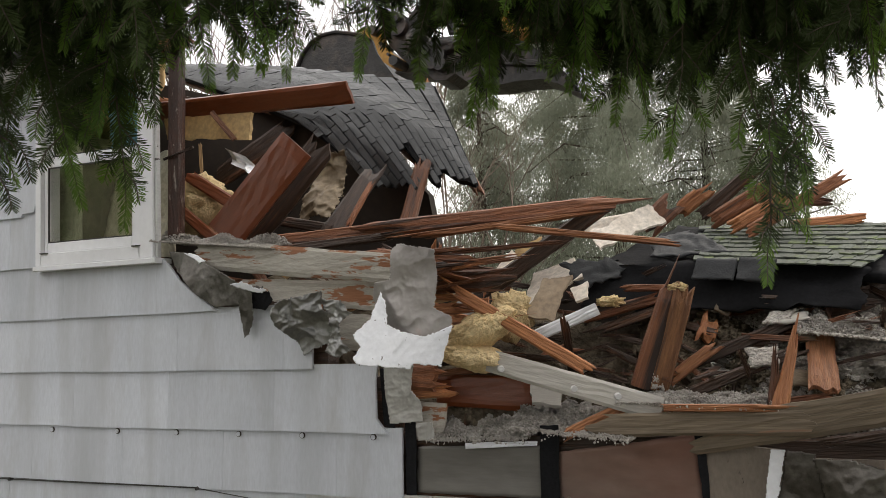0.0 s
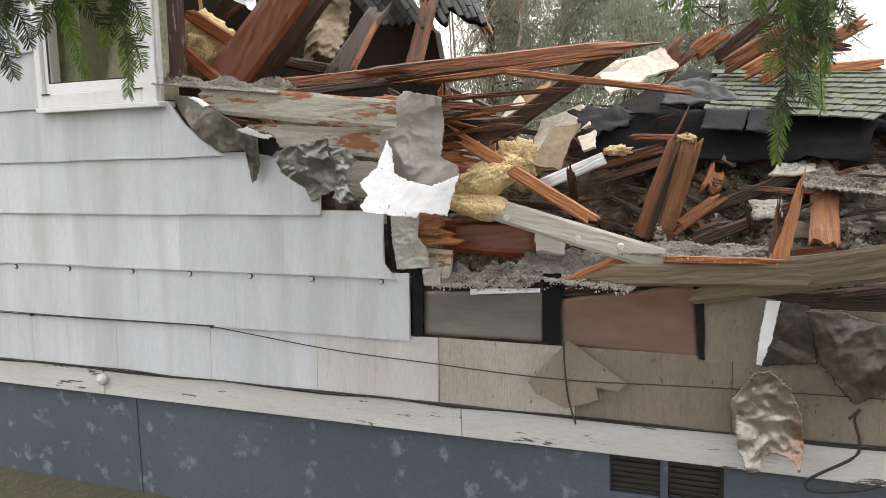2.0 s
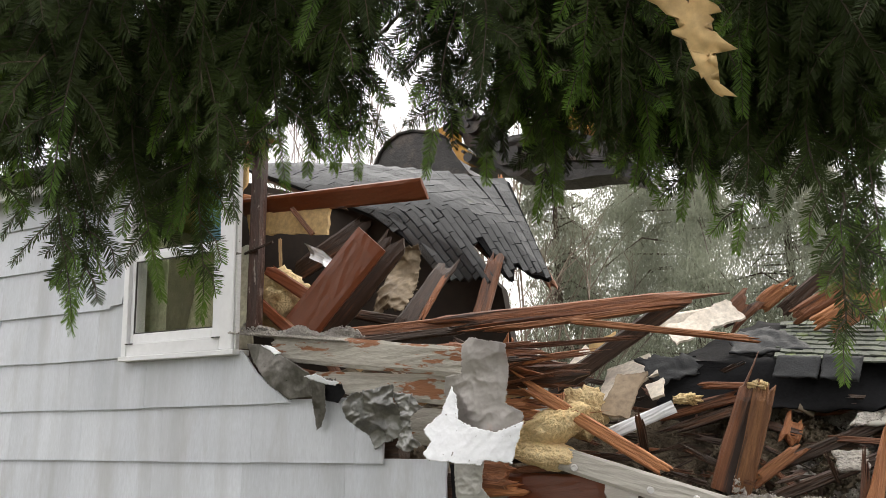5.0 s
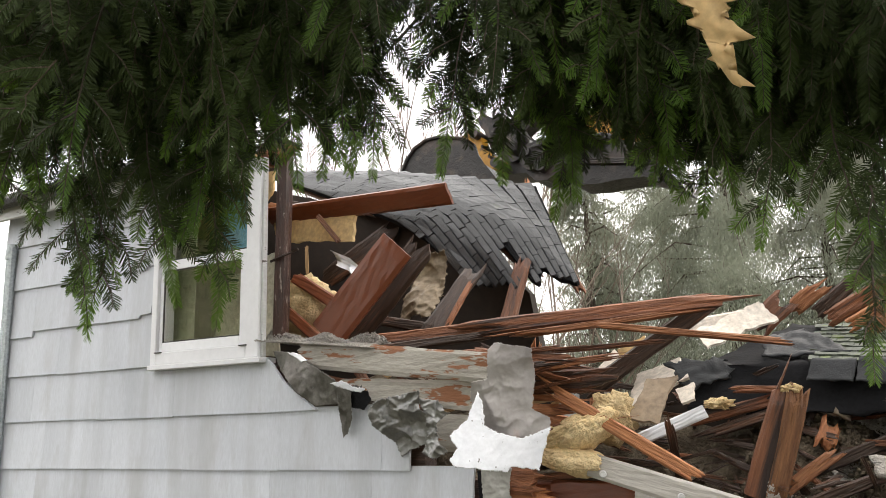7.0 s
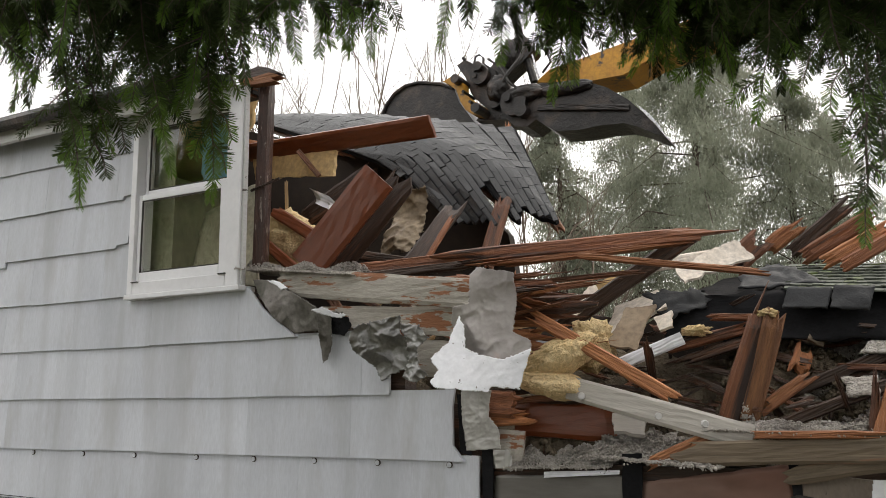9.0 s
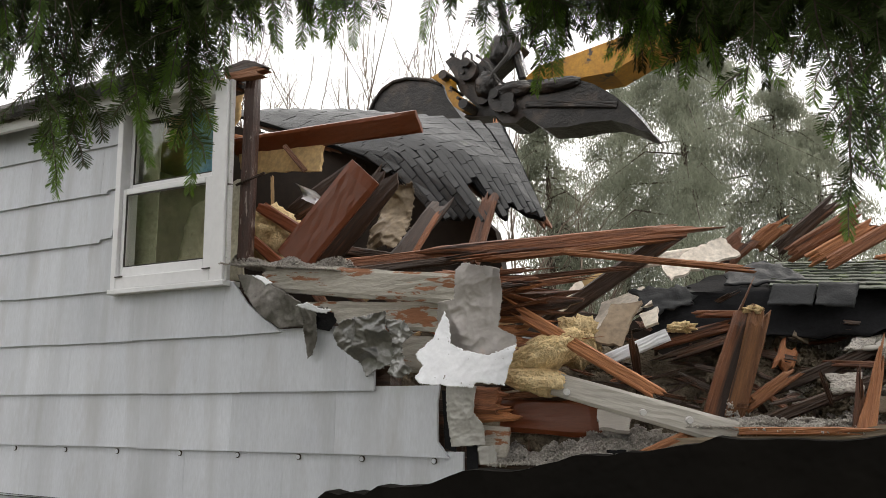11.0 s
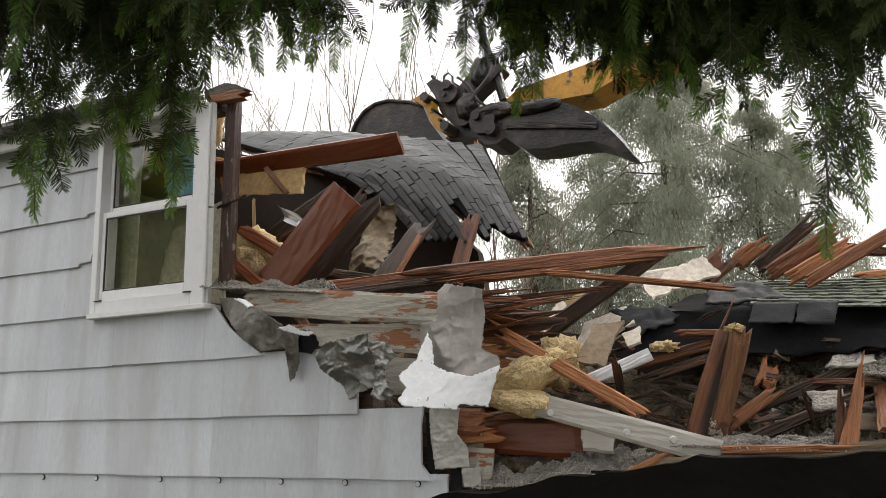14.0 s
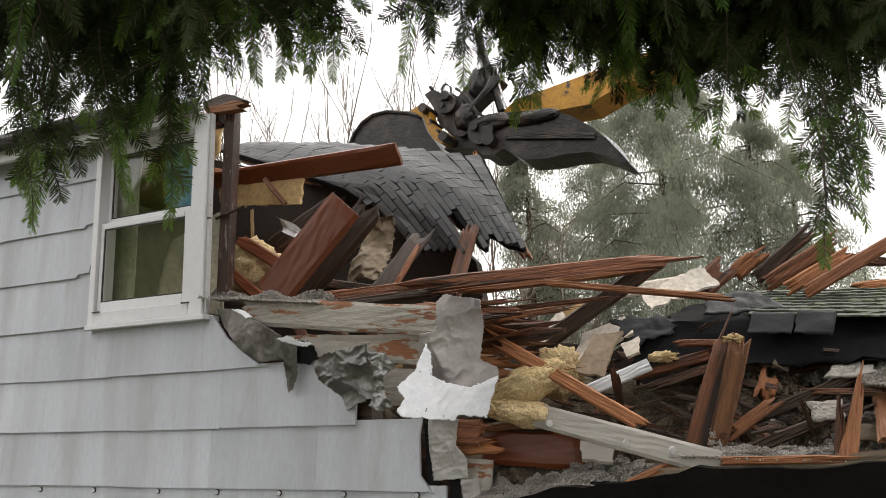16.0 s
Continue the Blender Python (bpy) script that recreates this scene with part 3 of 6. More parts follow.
for name, z0, z1, y in (("lower_sash", 2.120, 2.605, -0.028), ("upper_sash", 2.585, 3.029, 0.012)):
    x0, x1 = WX0 + 0.041, WX1 - 0.087
    b = wbox(x0, x0 + 0.024, z0, z1, y, y + 0.035)
    bb = b
    for a0, a1, c0, c1 in ((x1 - 0.064, x1, z0, z1), (x0 + 0.024, x1 - 0.064, z0, z0 + 0.052), (x0 + 0.024, x1 - 0.064, z1 - 0.032, z1)):
        box(a1 - a0, 0.035, c1 - c0, ((a0 + a1) / 2 + 1.80, y + 0.0175, (c0 + c1) / 2 - 2.05), 0.003, bm=bb)
    sash = part(name, bb, VINYL, win)
    pane = part("pane", box(x1 - x0 - 0.07, 0.004, z1 - z0 - 0.07, ((x0 + x1) / 2 + 1.78, y + 0.02, (z0 + z1) / 2 - 2.05)), GLASS, sash, "clear glass pane")
    pane.visible_shadow = False
    # Black strips along the pane edges stand for the shadow at the seal.
    for zz in (z0 + 0.055, z1 - 0.035):
        part("gasket", box(x1 - x0 - 0.088, 0.006, 0.007, ((x0 + x1) / 2 + 1.78, y + 0.006, zz - 2.05)), CABLE, sash)
    part("gasket", box(0.008, 0.006, z1 - z0 - 0.07, (x0 + 0.028 + 1.80, y + 0.006, (z0 + z1) / 2 - 2.05)), CABLE, sash)
for s in (-2.10, -1.48):
    part("latch", box(0.05, 0.012, 0.006, (s + 1.80, -0.053, 2.117 - 2.05)), CABLE, win)

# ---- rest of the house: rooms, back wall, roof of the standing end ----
solo("floor", box(6.2, 3.6, 0.12, (-0.5, 1.94, 0.58)), SHADE_AND_RIM, "subfloor under the debris, shade put into its dark colour", "floor", kind="structure")
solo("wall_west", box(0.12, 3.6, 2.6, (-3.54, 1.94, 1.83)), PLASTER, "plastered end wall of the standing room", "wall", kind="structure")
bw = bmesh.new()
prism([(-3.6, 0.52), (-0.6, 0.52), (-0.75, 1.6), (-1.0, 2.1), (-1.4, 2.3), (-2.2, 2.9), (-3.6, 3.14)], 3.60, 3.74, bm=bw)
solo("wall_north", bw, SHADE_AND_RIM, "broken far wall of the house, shadow put into its colour", "wall", kind="structure")
solo("partition_wall", box(0.09, 1.9, 2.4, (-2.95, 1.3, 1.84)), ROOM_TAN, "pale plaster partition inside the window", "wall", kind="structure")
cb = bmesh.new()
cv = [[cb.verts.new((x, y, z)) for x, y in ((-3.48, 0.13), (-1.52, 0.13), (-3.2, 1.9), (-3.48, 3.6))] for z in (3.105, 3.135)]
cb.faces.new(cv[0][::-1])
cb.faces.new(cv[1])
for k in range(4):
    cb.faces.new((cv[0][k], cv[0][(k + 1) % 4], cv[1][(k + 1) % 4], cv[1][k]))
solo("ceiling", cb, CREAM, "cream ceiling of the standing room", "ceiling", kind="structure")
solo("curtain", sheet_mesh([(-2.20, 0.14, 3.11), (-2.03, 0.15, 3.11), (-2.04, 0.15, 2.0), (-2.20, 0.14, 2.0)], 16, 4, 0.02, random.Random(5), 0.0, 0.002, 9), CURTAIN, "pale curtain hanging inside the window", "curtain", smooth=True)
# Added board; its mottled tan stands in for the lower pane's pale reflection.
solo("leaning_panel", sheet_mesh([(-1.98, 0.34, 2.56), (-1.46, 0.22, 2.66), (-1.44, 0.16, 2.02), (-2.02, 0.24, 2.02)], 16, 14, 0.02, random.Random(8), 0.02, 0.012, 5), PANEL_TAN, "added tan board inside the lower sash, standing in for the pane's pale reflection", "board", smooth=True)
solo("blue_blanket", sheet_mesh([(-1.86, 0.15, 3.11), (-1.60, 0.16, 3.11), (-1.58, 0.16, 2.60), (-1.84, 0.15, 2.64)], 14, 14, 0.04, random.Random(6), 0.03, 0.004, 7), BLUE, "crumpled blue and white cloth hung behind the upper sash", "cloth", smooth=True)
# Added dark sheet that stands for the shade inside the opening.
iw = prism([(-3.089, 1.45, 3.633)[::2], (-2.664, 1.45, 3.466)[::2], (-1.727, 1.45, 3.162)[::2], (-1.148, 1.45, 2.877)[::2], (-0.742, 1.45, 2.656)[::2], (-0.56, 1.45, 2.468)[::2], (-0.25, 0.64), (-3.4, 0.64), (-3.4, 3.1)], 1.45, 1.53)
solo("wall_inner", iw, SHADE_AND_RIM, "added dark sheet standing for the shade of the opened room", "wall", kind="structure")
roof = thing("house_roof", (-2.5, 1.6, 3.2), "grey shingled roof of the standing end of the house", "roof", kind="structure")
rs = bmesh.new()
vs = [[rs.verts.new((x, y, z + t)) for x, y, z in ((-1.3, -1.72, -0.10), (1.12, -1.72, -0.10), (-0.65, 0.3, 0.60), (-1.3, 0.3, 0.60))] for t in (0, 0.05)]
rs.faces.new(vs[0][::-1])
rs.faces.new(vs[1])
for k in range(4):
    rs.faces.new((vs[0][k], vs[0][(k + 1) % 4], vs[1][(k + 1) % 4], vs[1][k]))
part("roof_slope", rs, SHINGLE, roof)
part("eave_board", box(2.3, 0.03, 0.11, (-0.17, -1.72, -0.10)), TRIM, roof, "flaking eave board")
part("gutter", tube([(-1.35, -1.78, -0.06), (0.98, -1.78, -0.05)], 0.045, 8), STEEL, roof, "dark eave gutter")
def roof_plate(outline, y0, y1, mat, label):
    part("rafter_end", prism([(x - roof.location.x, z - roof.location.z) for x, z in outline], y0 - roof.location.y, y1 - roof.location.y), mat, roof, label)
roof_plate([(-1.468, 3.187), (-1.324, 3.209), (-1.249, 3.185), (-1.178, 3.146), (-1.27, 3.149), (-1.344, 3.139), (-1.444, 3.152)], 0.0, 0.05, WOOD_DARK, "dark broken board on top of the corner post")
roof_plate([(-1.454, 3.157), (-1.347, 3.152), (-1.243, 3.157), (-1.172, 3.128), (-1.234, 3.125), (-1.201, 3.103), (-1.334, 3.11), (-1.43, 3.121)], -0.005, 0.05, WOOD_NEW, "splintered orange rafter end")
roof_plate([(-1.475, 3.134), (-1.378, 3.11), (-1.388, 3.068), (-1.457, 3.087)], 0.03, 0.07, WOOD_NEW, "orange rafter stub under the eave")
pipe = thing("downspout", (-3.50, -0.05, 1.0), "galvanised downspout at the end of the wall", "pipe")
part("pipe", tube([(0, 0, -1.0), (0, 0, 1.9)], 0.03, 10), ZINC, pipe)
part("clamp", tube([(0, 0, 1.80), (0, 0, 1.86)], 0.036, 10), ZINC, pipe)

# ---- broken edge of the wall ----
plank("corner_post", (-1.352, 0.09, 2.135), (-1.330, 0.09, 3.184), 0.068, 0.10, WOOD_POST, "dark corner post with peeling grey paint beside the window", "post", (0.0, 0.02))
solo("plaster_strip", sheet_mesh([(-1.741, 0.28, 3.264), (-1.582, 0.28, 3.217), (-1.591, 0.28, 3.037), (-1.739, 0.28, 2.846)], 8, 12, 0.006, rng_next(), 0.02, 0.02), CREAM, "cream plaster edge behind the corner post", "plaster", smooth=True)
plank("nailer", (-1.365, 0.02, 2.547), (-1.206, 0.05, 2.598), 0.012, 0.012, WOOD_DARK, "black bracket rod on the corner post", "bracket", (0.0, 0.0))
plank("top_white_board", (-1.218, 0.03, 2.061), (-0.045, 0.03, 1.923), 0.135, 0.03, PEEL, "white board with peeling paint on the broken wall", "board", (0.05, 0.12))
plank("second_white_board", (-0.955, 0.05, 1.863), (-0.145, 0.06, 1.815), 0.13, 0.03, PEEL, "peeling painted board under the torn siding", "board", (0.02, 0.08))
plank("third_white_board", (-0.514, 0.05, 1.68), (-0.163, 0.06, 1.641), 0.16, 0.03, PEEL, "peeling board end behind the crumpled foil", "board", (0.02, 0.05))
EDGE = "broken framing lumber ends"
plank("broken_plate", (-0.245, 0.07, 2.005), (0.191, 0.12, 1.902), 0.07, 0.05, WOOD_OLD, "splintered wall plate end behind the foil", torn=(0.04, 0.10), group=EDGE)
plank("broken_plate", (-0.187, 0.09, 1.864), (0.308, 0.18, 1.863), 0.10, 0.05, WOOD_OLD, "splintered brown wall plate end", torn=(0.04, 0.12), group=EDGE)
plank("broken_plate", (-0.108, 0.09, 1.724), (0.183, 0.12, 1.7), 0.13, 0.05, WOOD_NEW, "orange split lumber end beside the yellow insulation", torn=(0.04, 0.10), group=EDGE)
plank("broken_plate", (-0.058, 0.03, 1.461), (0.112, 0.03, 1.451), 0.11, 0.05, WOOD_OLD, "brown toothed lumber end under the foil", torn=(0.02, 0.05), group=EDGE)
plank("broken_plate", (-0.057, 0.05, 1.391), (0.116, 0.05, 1.4), 0.06, 0.05, WOOD_NEW, "orange splintered lumber end at the wall", torn=(0.02, 0.05), group=EDGE)
plank("header_beam", (0.032, 0.16, 1.398), (0.465, 0.22, 1.369), 0.15, 0.05, WOOD_RED, "red-brown header beam across the wall", torn=(0.02, 0.06))
plank("sill_plank", (-0.068, 0.04, 1.277), (0.11, 0.04, 1.266), 0.16, 0.04, PEEL, "pale painted stud face at the wall break", torn=(0.01, 0.02))
sp = random.Random(14)
for k in range(34):
    a = Vector((sp.uniform(-0.12, 0.12), sp.uniform(0.06, 0.16), sp.uniform(1.46, 2.0)))
    d = Vector((sp.uniform(0.10, 0.34), sp.uniform(-0.02, 0.08), sp.uniform(-0.05, 0.04)))
    plank("splinter", a, a + d, sp.uniform(0.008, 0.035), sp.uniform(0.006, 0.02), sp.choice((WOOD_OLD, WOOD_OLD, WOOD_NEW, WOOD_DARK)), "splintered end of wall framing beside the foil", torn=(0.03, 0.09), group="wall splinters")
flock((-1.395, 0.1, 2.132), (-0.714, 0.12, 2.054), 900, 0.10, 0.075, label="grey loose-fill insulation lying along the wall top")

def wall_sheet(name, c, mat, label):
    return part(name, sheet_mesh(c, 20, 14, 0.010, rng_next(), 0.006, 0.003, 4.0), mat, wall, label, smooth=True)


# torn metal and foil on the wall
def inside(outline, x, z):
    odd = False
    for (x0, z0), (x1, z1) in zip(outline, outline[1:] + outline[:1]):
        if (z0 > z) != (z1 > z) and x < x0 + (z - z0) / (z1 - z0) * (x1 - x0):
            odd = not odd
    return odd


def torn_foil(name, outline, y, mat, label, category, crumple=0.012, facet=16.0, cell=0.0035, lean=0.0, rag=0.005, creases=9, bulge=0.0, weight=0.35):
    """A thin metal sheet with a torn outline in x and z, creased sharply and crumpled in facets; lean brings its foot forward."""
    rng = rng_next()
    off = Vector((rng.uniform(0, 50), rng.uniform(0, 50), rng.uniform(0, 50)))
    xs, zs = [p[0] for p in outline], [p[1] for p in outline]
    x0, z0, wx, wz = min(xs), min(zs), max(xs) - min(xs), max(zs) - min(zs)
    lines = [(rng.uniform(0, 1) * wx, rng.uniform(0, 1) * wz, a, rng.gauss(0, 1)) for a in (rng.gauss(0.0, 0.7) + (1.57 if rng.random() < 0.5 else 0) for _ in range(creases))]
    b, made = bmesh.new(), {}

    def corner(i, j):
        if (i, j) not in made:
            px, pz = i * cell, j * cell
            q = Vector((px, 0, pz)) + off
            h = 0.0
            for cx, cz, a, deep in lines:
                h += deep * (abs((px - cx) * math.cos(a) + (pz - cz) * math.sin(a)) / max(wx, wz) - 0.25)
            n1, n2, n3 = (abs(noise.noise(q * facet * m)) for m in (1.0, 2.1, 4.4))
            h += weight * (0.45 - 1.3 * n1 - 0.7 * n2 - 0.25 * n3) + 0.4 * noise.noise(q * 7)
            h += bulge * math.sin(math.pi * px / wx)
            jx, jz = 0.4 * cell * noise.noise(q * 300), 0.4 * cell * noise.noise(q * 300 + off)
            made[i, j] = b.verts.new((x0 + px + jx, y - crumple * (h if h > -0.8 else 0.2 * h - 0.64) - lean * (wz - pz), z0 + pz + jz))
        return made[i, j]

    for i in range(-2, int(wx / cell) + 3):
        for j in range(-2, int(wz / cell) + 3):
            px, pz = (i + 0.5) * cell, (j + 0.5) * cell
            q = Vector((px, 0, pz)) + off
            tx, tz = rag * (noise.noise(q * 60) + 0.6 * noise.noise(q * 170)), rag * (noise.noise(q * 60 - off) + 0.6 * noise.noise(q * 170 - off))
            if inside(outline, x0 + px + tx, z0 + pz + tz):
                b.faces.new((corner(i, j), corner(i + 1, j), corner(i + 1, j + 1), corner(i, j + 1)))
    b.normal_update()
    bmesh.ops.solidify(b, geom=b.faces[:], thickness=0.0012)
    return solo(name, b, mat, label, category, smooth=True)


torn_foil("torn_flashing", [(-1.305, 2.08), (-1.209, 2.067), (-1.121, 2.03), (-0.983, 1.966), (-0.867, 1.897), (-0.748, 1.88), (-0.704, 1.812), (-0.865, 1.8), (-1.013, 1.796), (-1.15, 1.876), (-1.252, 1.978)], -0.032, FOIL_DARK, "dull grey flashing curling off the torn siding edge", "flashing", 0.014, 5, bulge=0.7, weight=0.5)
# Pale piece added as the highlight on the torn edge.
torn_foil("flashing_lip", [(-1.197, 2.062), (-1.148, 2.059), (-1.068, 2.02), (-1.105, 2.011)], -0.035, FOIL, "small pale lip standing for a highlight on the torn flashing edge", "flashing", 0.006)
torn_foil("flashing_lip", [(-0.908, 1.896), (-0.837, 1.91), (-0.764, 1.875), (-0.698, 1.866), (-0.726, 1.849), (-0.821, 1.868)], -0.07, FOIL, "bright bent lip of torn flashing", "flashing", 0.006)
# Black sheet put where the hollow below the lip is in shade.
torn_foil("flashing_fold", [(-0.88, 1.877), (-0.711, 1.855), (-0.692, 1.813), (-0.735, 1.771), (-0.862, 1.798)], -0.045, TAR, "black sheet standing for the shade in the hollow under the flashing lip", "flashing", 0.008)
torn_foil("hanging_strip", [(-0.876, 1.882), (-0.792, 1.866), (-0.787, 1.737), (-0.811, 1.666), (-0.836, 1.649), (-0.864, 1.771)], -0.06, FOIL_DARK, "narrow hanging strip of bent flashing", "flashing", 0.008, 12)
torn_foil("crumpled_foil", [(-0.651, 1.757), (-0.609, 1.806), (-0.46, 1.838), (-0.408, 1.847), (-0.419, 1.776), (-0.374, 1.72), (-0.38, 1.627), (-0.484, 1.586), (-0.533, 1.561), (-0.572, 1.633), (-0.639, 1.701)], -0.062, FOIL_GREY, "crumpled grey foil sheet hanging on the wall", "foil sheet", 0.034, 9, rag=0.007, creases=14, weight=0.9)
torn_foil("crumpled_foil", [(-0.432, 1.813), (-0.328, 1.797), (-0.28, 1.741), (-0.343, 1.695), (-0.329, 1.614), (-0.285, 1.582), (-0.358, 1.55), (-0.421, 1.575), (-0.386, 1.653), (-0.403, 1.752)], -0.045, FOIL_GREY, "small crumpled foil scrap beside the larger sheet", "foil sheet", 0.022, 11, rag=0.008, weight=0.9)
# Upper and lower half of one sheet; their reflections are put into two colours.
torn_foil("foil_sheet", [(-0.076, 1.999), (-0.038, 2.03), (0.123, 1.997), (0.133, 1.865), (0.117, 1.75), (0.196, 1.709), (0.179, 1.633), (0.057, 1.602), (-0.072, 1.623), (-0.143, 1.686), (-0.172, 1.8), (-0.16, 1.869), (-0.081, 1.879)], -0.045, FOIL_DULL, "torn foil sheet draped over the wall end, dark reflection put into its colour", "foil sheet", 0.014, 8, bulge=0.8)
torn_foil("foil_sheet", [(-0.122, 1.827), (-0.086, 1.77), (-0.066, 1.687), (-0.003, 1.657), (0.111, 1.634), (0.224, 1.675), (0.19, 1.513), (0.071, 1.527), (0.058, 1.505), (-0.191, 1.527), (-0.212, 1.551), (-0.177, 1.597), (-0.228, 1.646), (-0.148, 1.719)], -0.072, FOIL, "bright torn lower half of the foil sheet", "foil sheet", 0.011, 9, lean=0.30, bulge=0.6)
torn_foil("foil_strip", [(-0.132, 1.512), (0.002, 1.514), (-0.01, 1.409), (0.03, 1.352), (0.035, 1.277), (-0.11, 1.268), (-0.129, 1.386)], -0.034, FOIL_STRIP, "wrinkled foil strip hanging below the sheet", "foil sheet", 0.014, 13, rag=0.003)
torn_foil("foil_strip", [(0.01, 1.272), (0.076, 1.273), (0.094, 1.188), (0.016, 1.2)], -0.028, FOIL_STRIP, "pale wrinkled strip at the wall end", "foil sheet", 0.012, 18, rag=0.003)
for k, (a, b, c, d) in enumerate((
        ((-0.172, -0.004, 1.497), (-0.139, -0.004, 1.497), (-0.105, -0.004, 1.242), (-0.16, -0.004, 1.261)),
        ((-0.058, -0.008, 1.281), (-0.006, -0.008, 1.282), (-0.013, -0.008, 0.968), (-0.059, -0.008, 0.965)),
        ((0.541, -0.012, 1.267), (0.616, -0.012, 1.269), (0.61, -0.012, 0.975), (0.533, -0.012, 0.98)),
        ((1.135, -0.012, 1.245), (1.172, -0.012, 1.246), (1.18, -0.012, 0.951), (1.157, -0.012, 0.954)))):
    solo("tar_strip", sheet_mesh([a, b, c, d], 4, 8, 0.004, rng_next(), 0.004, 0.004), TAR, "black tar paper strip covering a siding joint", "tar paper", "tar paper strips")
wall_sheet("foil_panel", [(-0.009, 0.005, 1.169), (0.548, 0.005, 1.188), (0.542, 0.005, 0.976), (-0.016, 0.005, 0.977)], FOIL_PANEL, "grey foil-faced panel")
wall_sheet("foil_panel", [(0.6, 0.005, 1.161), (1.143, 0.005, 1.242), (1.161, 0.005, 0.946), (0.595, 0.005, 0.97)], FOIL_RED, "reddish foil-faced panel")
sheet("foil_fold", [(0.218, -0.01, 1.189), (0.529, -0.01, 1.203), (0.534, -0.03, 1.188), (0.225, -0.03, 1.168)], FOIL, "bright folded foil edge on the panel top", "foil sheet", 14, 6, 0.006, 0.006)
part("siding_shingle", prism([(1.176, 0.0, 0.944)[::2], (1.425, 0.0, 0.96)[::2], (1.427, 0.0, 1.193)[::2], (1.166, 0.0, 1.216)[::2]], -0.004, 0.02), GROOVED, wall, "bare combed siding shingle")
b = prism([(0.652, 0.0, 1.002)[::2], (0.889, 0.0, 0.845)[::2], (0.855, 0.0, 0.809)[::2], (0.764, 0.0, 0.82)[::2], (0.775, 0.0, 0.768)[::2], (0.645, 0.0, 0.722)[::2], (0.515, 0.0, 0.77)[::2], (0.479, 0.0, 0.815)[::2], (0.529, 0.0, 0.866)[::2]], -0.045, -0.036, 0.03, 0.95)
solo("broken_shingle", b, GROOVED, "broken siding shingle hanging on a wire", "shingle")
torn_foil("hanging_foil", [(1.401, 1.205), (1.447, 1.201), (1.421, 1.064), (1.386, 0.961), (1.368, 0.966), (1.38, 1.083)], -0.07, FOIL, "bright narrow foil fold hanging from the plank", "foil sheet", 0.012, 7, rag=0.003)
torn_foil("hanging_foil", [(1.363, 0.936), (1.421, 0.951), (1.489, 0.883), (1.525, 0.781), (1.535, 0.655), (1.523, 0.577), (1.5, 0.619), (1.451, 0.641), (1.397, 0.632), (1.388, 0.572), (1.348, 0.563), (1.314, 0.629), (1.296, 0.758), (1.275, 0.81), (1.334, 0.891)], -0.08, FOIL_BAG, "wrinkled silver and rust-stained foil bag hanging at the wall", "foil sheet", 0.022, 6, cell=0.004, creases=16, bulge=0.8, weight=0.8)
torn_foil("hanging_foil", [(1.45, 1.198), (1.543, 1.192), (1.575, 0.983), (1.384, 0.951), (1.427, 1.077)], -0.05, FOIL_DARK, "dull brown back of hanging foil", "foil sheet", 0.012, 5, cell=0.005)
torn_foil("hanging_foil", [(1.536, 1.189), (1.631, 1.183), (1.79, 1.14), (1.911, 1.101), (1.917, 0.905), (1.794, 0.893), (1.696, 0.852), (1.656, 0.897), (1.584, 0.994)], -0.09, FOIL_DARK, "large crumpled dark foil sheet hanging at the wall", "foil sheet", 0.026, 4, cell=0.005, creases=14, weight=0.8)

# cables along the wall foot
def cable(name, pts, rad, label):
    """A cable that runs smoothly through its points."""
    p = [Vector(q) for q in pts]
    p = [2 * p[0] - p[1]] + p + [2 * p[-1] - p[-2]]
    fine = []
    for a, b, c, d in zip(p, p[1:], p[2:], p[3:]):
        for k in range(6):
            t = k / 6
            fine.append(0.5 * (2 * b + (c - a) * t + (2 * a - 5 * b + 4 * c - d) * t * t + (3 * b - a - 3 * c + d) * t ** 3))
    return solo(name, tube(fine + [p[-2]], rad, 5), CABLE, label, "cable", smooth=True)
for k in range(3):
    rr = random.Random(40 + k)
    cable("wall_cable", [(-3.5 + 0.3 * i, -0.022 - 0.006 * k, 0.672 + 0.006 * k + 0.006 * rr.uniform(-1, 1)) for i in range(20)], 0.0035, "thin dark cable along the skirting board")
cable("wall_cable", [(-3.5, -0.026, 0.955), (-2.37, -0.026, 0.945), (-1.144, -0.026, 0.952)], 0.0025, "thin cable clipped under a siding course")
cable("wall_cable", [(-3.5, -0.03, 0.972), (-2.37, -0.03, 0.952), (-1.144, -0.03, 0.955)], 0.002, "second thin cable under a siding course")
cable("wall_cable", [(-1.144, -0.026, 0.950), (-0.5, -0.03, 0.885), (0.0, -0.035, 0.86), (0.6, -0.05, 0.84), (1.3, -0.05, 0.86), (2.2, -0.05, 0.875)], 0.0025, "slack cable sagging across the siding")
for x, z in ((-2.37, 0.945), (-1.144, 0.95)):
    solo("cable_clip", tube([(x, -0.012, z), (x, -0.036, z)], 0.009, 8), CABLE, "small dark cable clip on the siding", "clip", "cable clips")
solo("outlet_knob", lump_mesh((0.03, 0.03, 0.032), random.Random(2), 0.08, 3), TRIM, "round painted cap on the skirting board", "cap", m=Matrix.Translation((-1.888, -0.03, 0.622)), smooth=True)
cable("hanging_wire", [(0.638, -0.06, 1.003), (0.642, -0.06, 0.877), (0.654, -0.055, 0.761), (0.681, -0.05, 0.658)], 0.004, "dark wire hanging over the broken shingle")
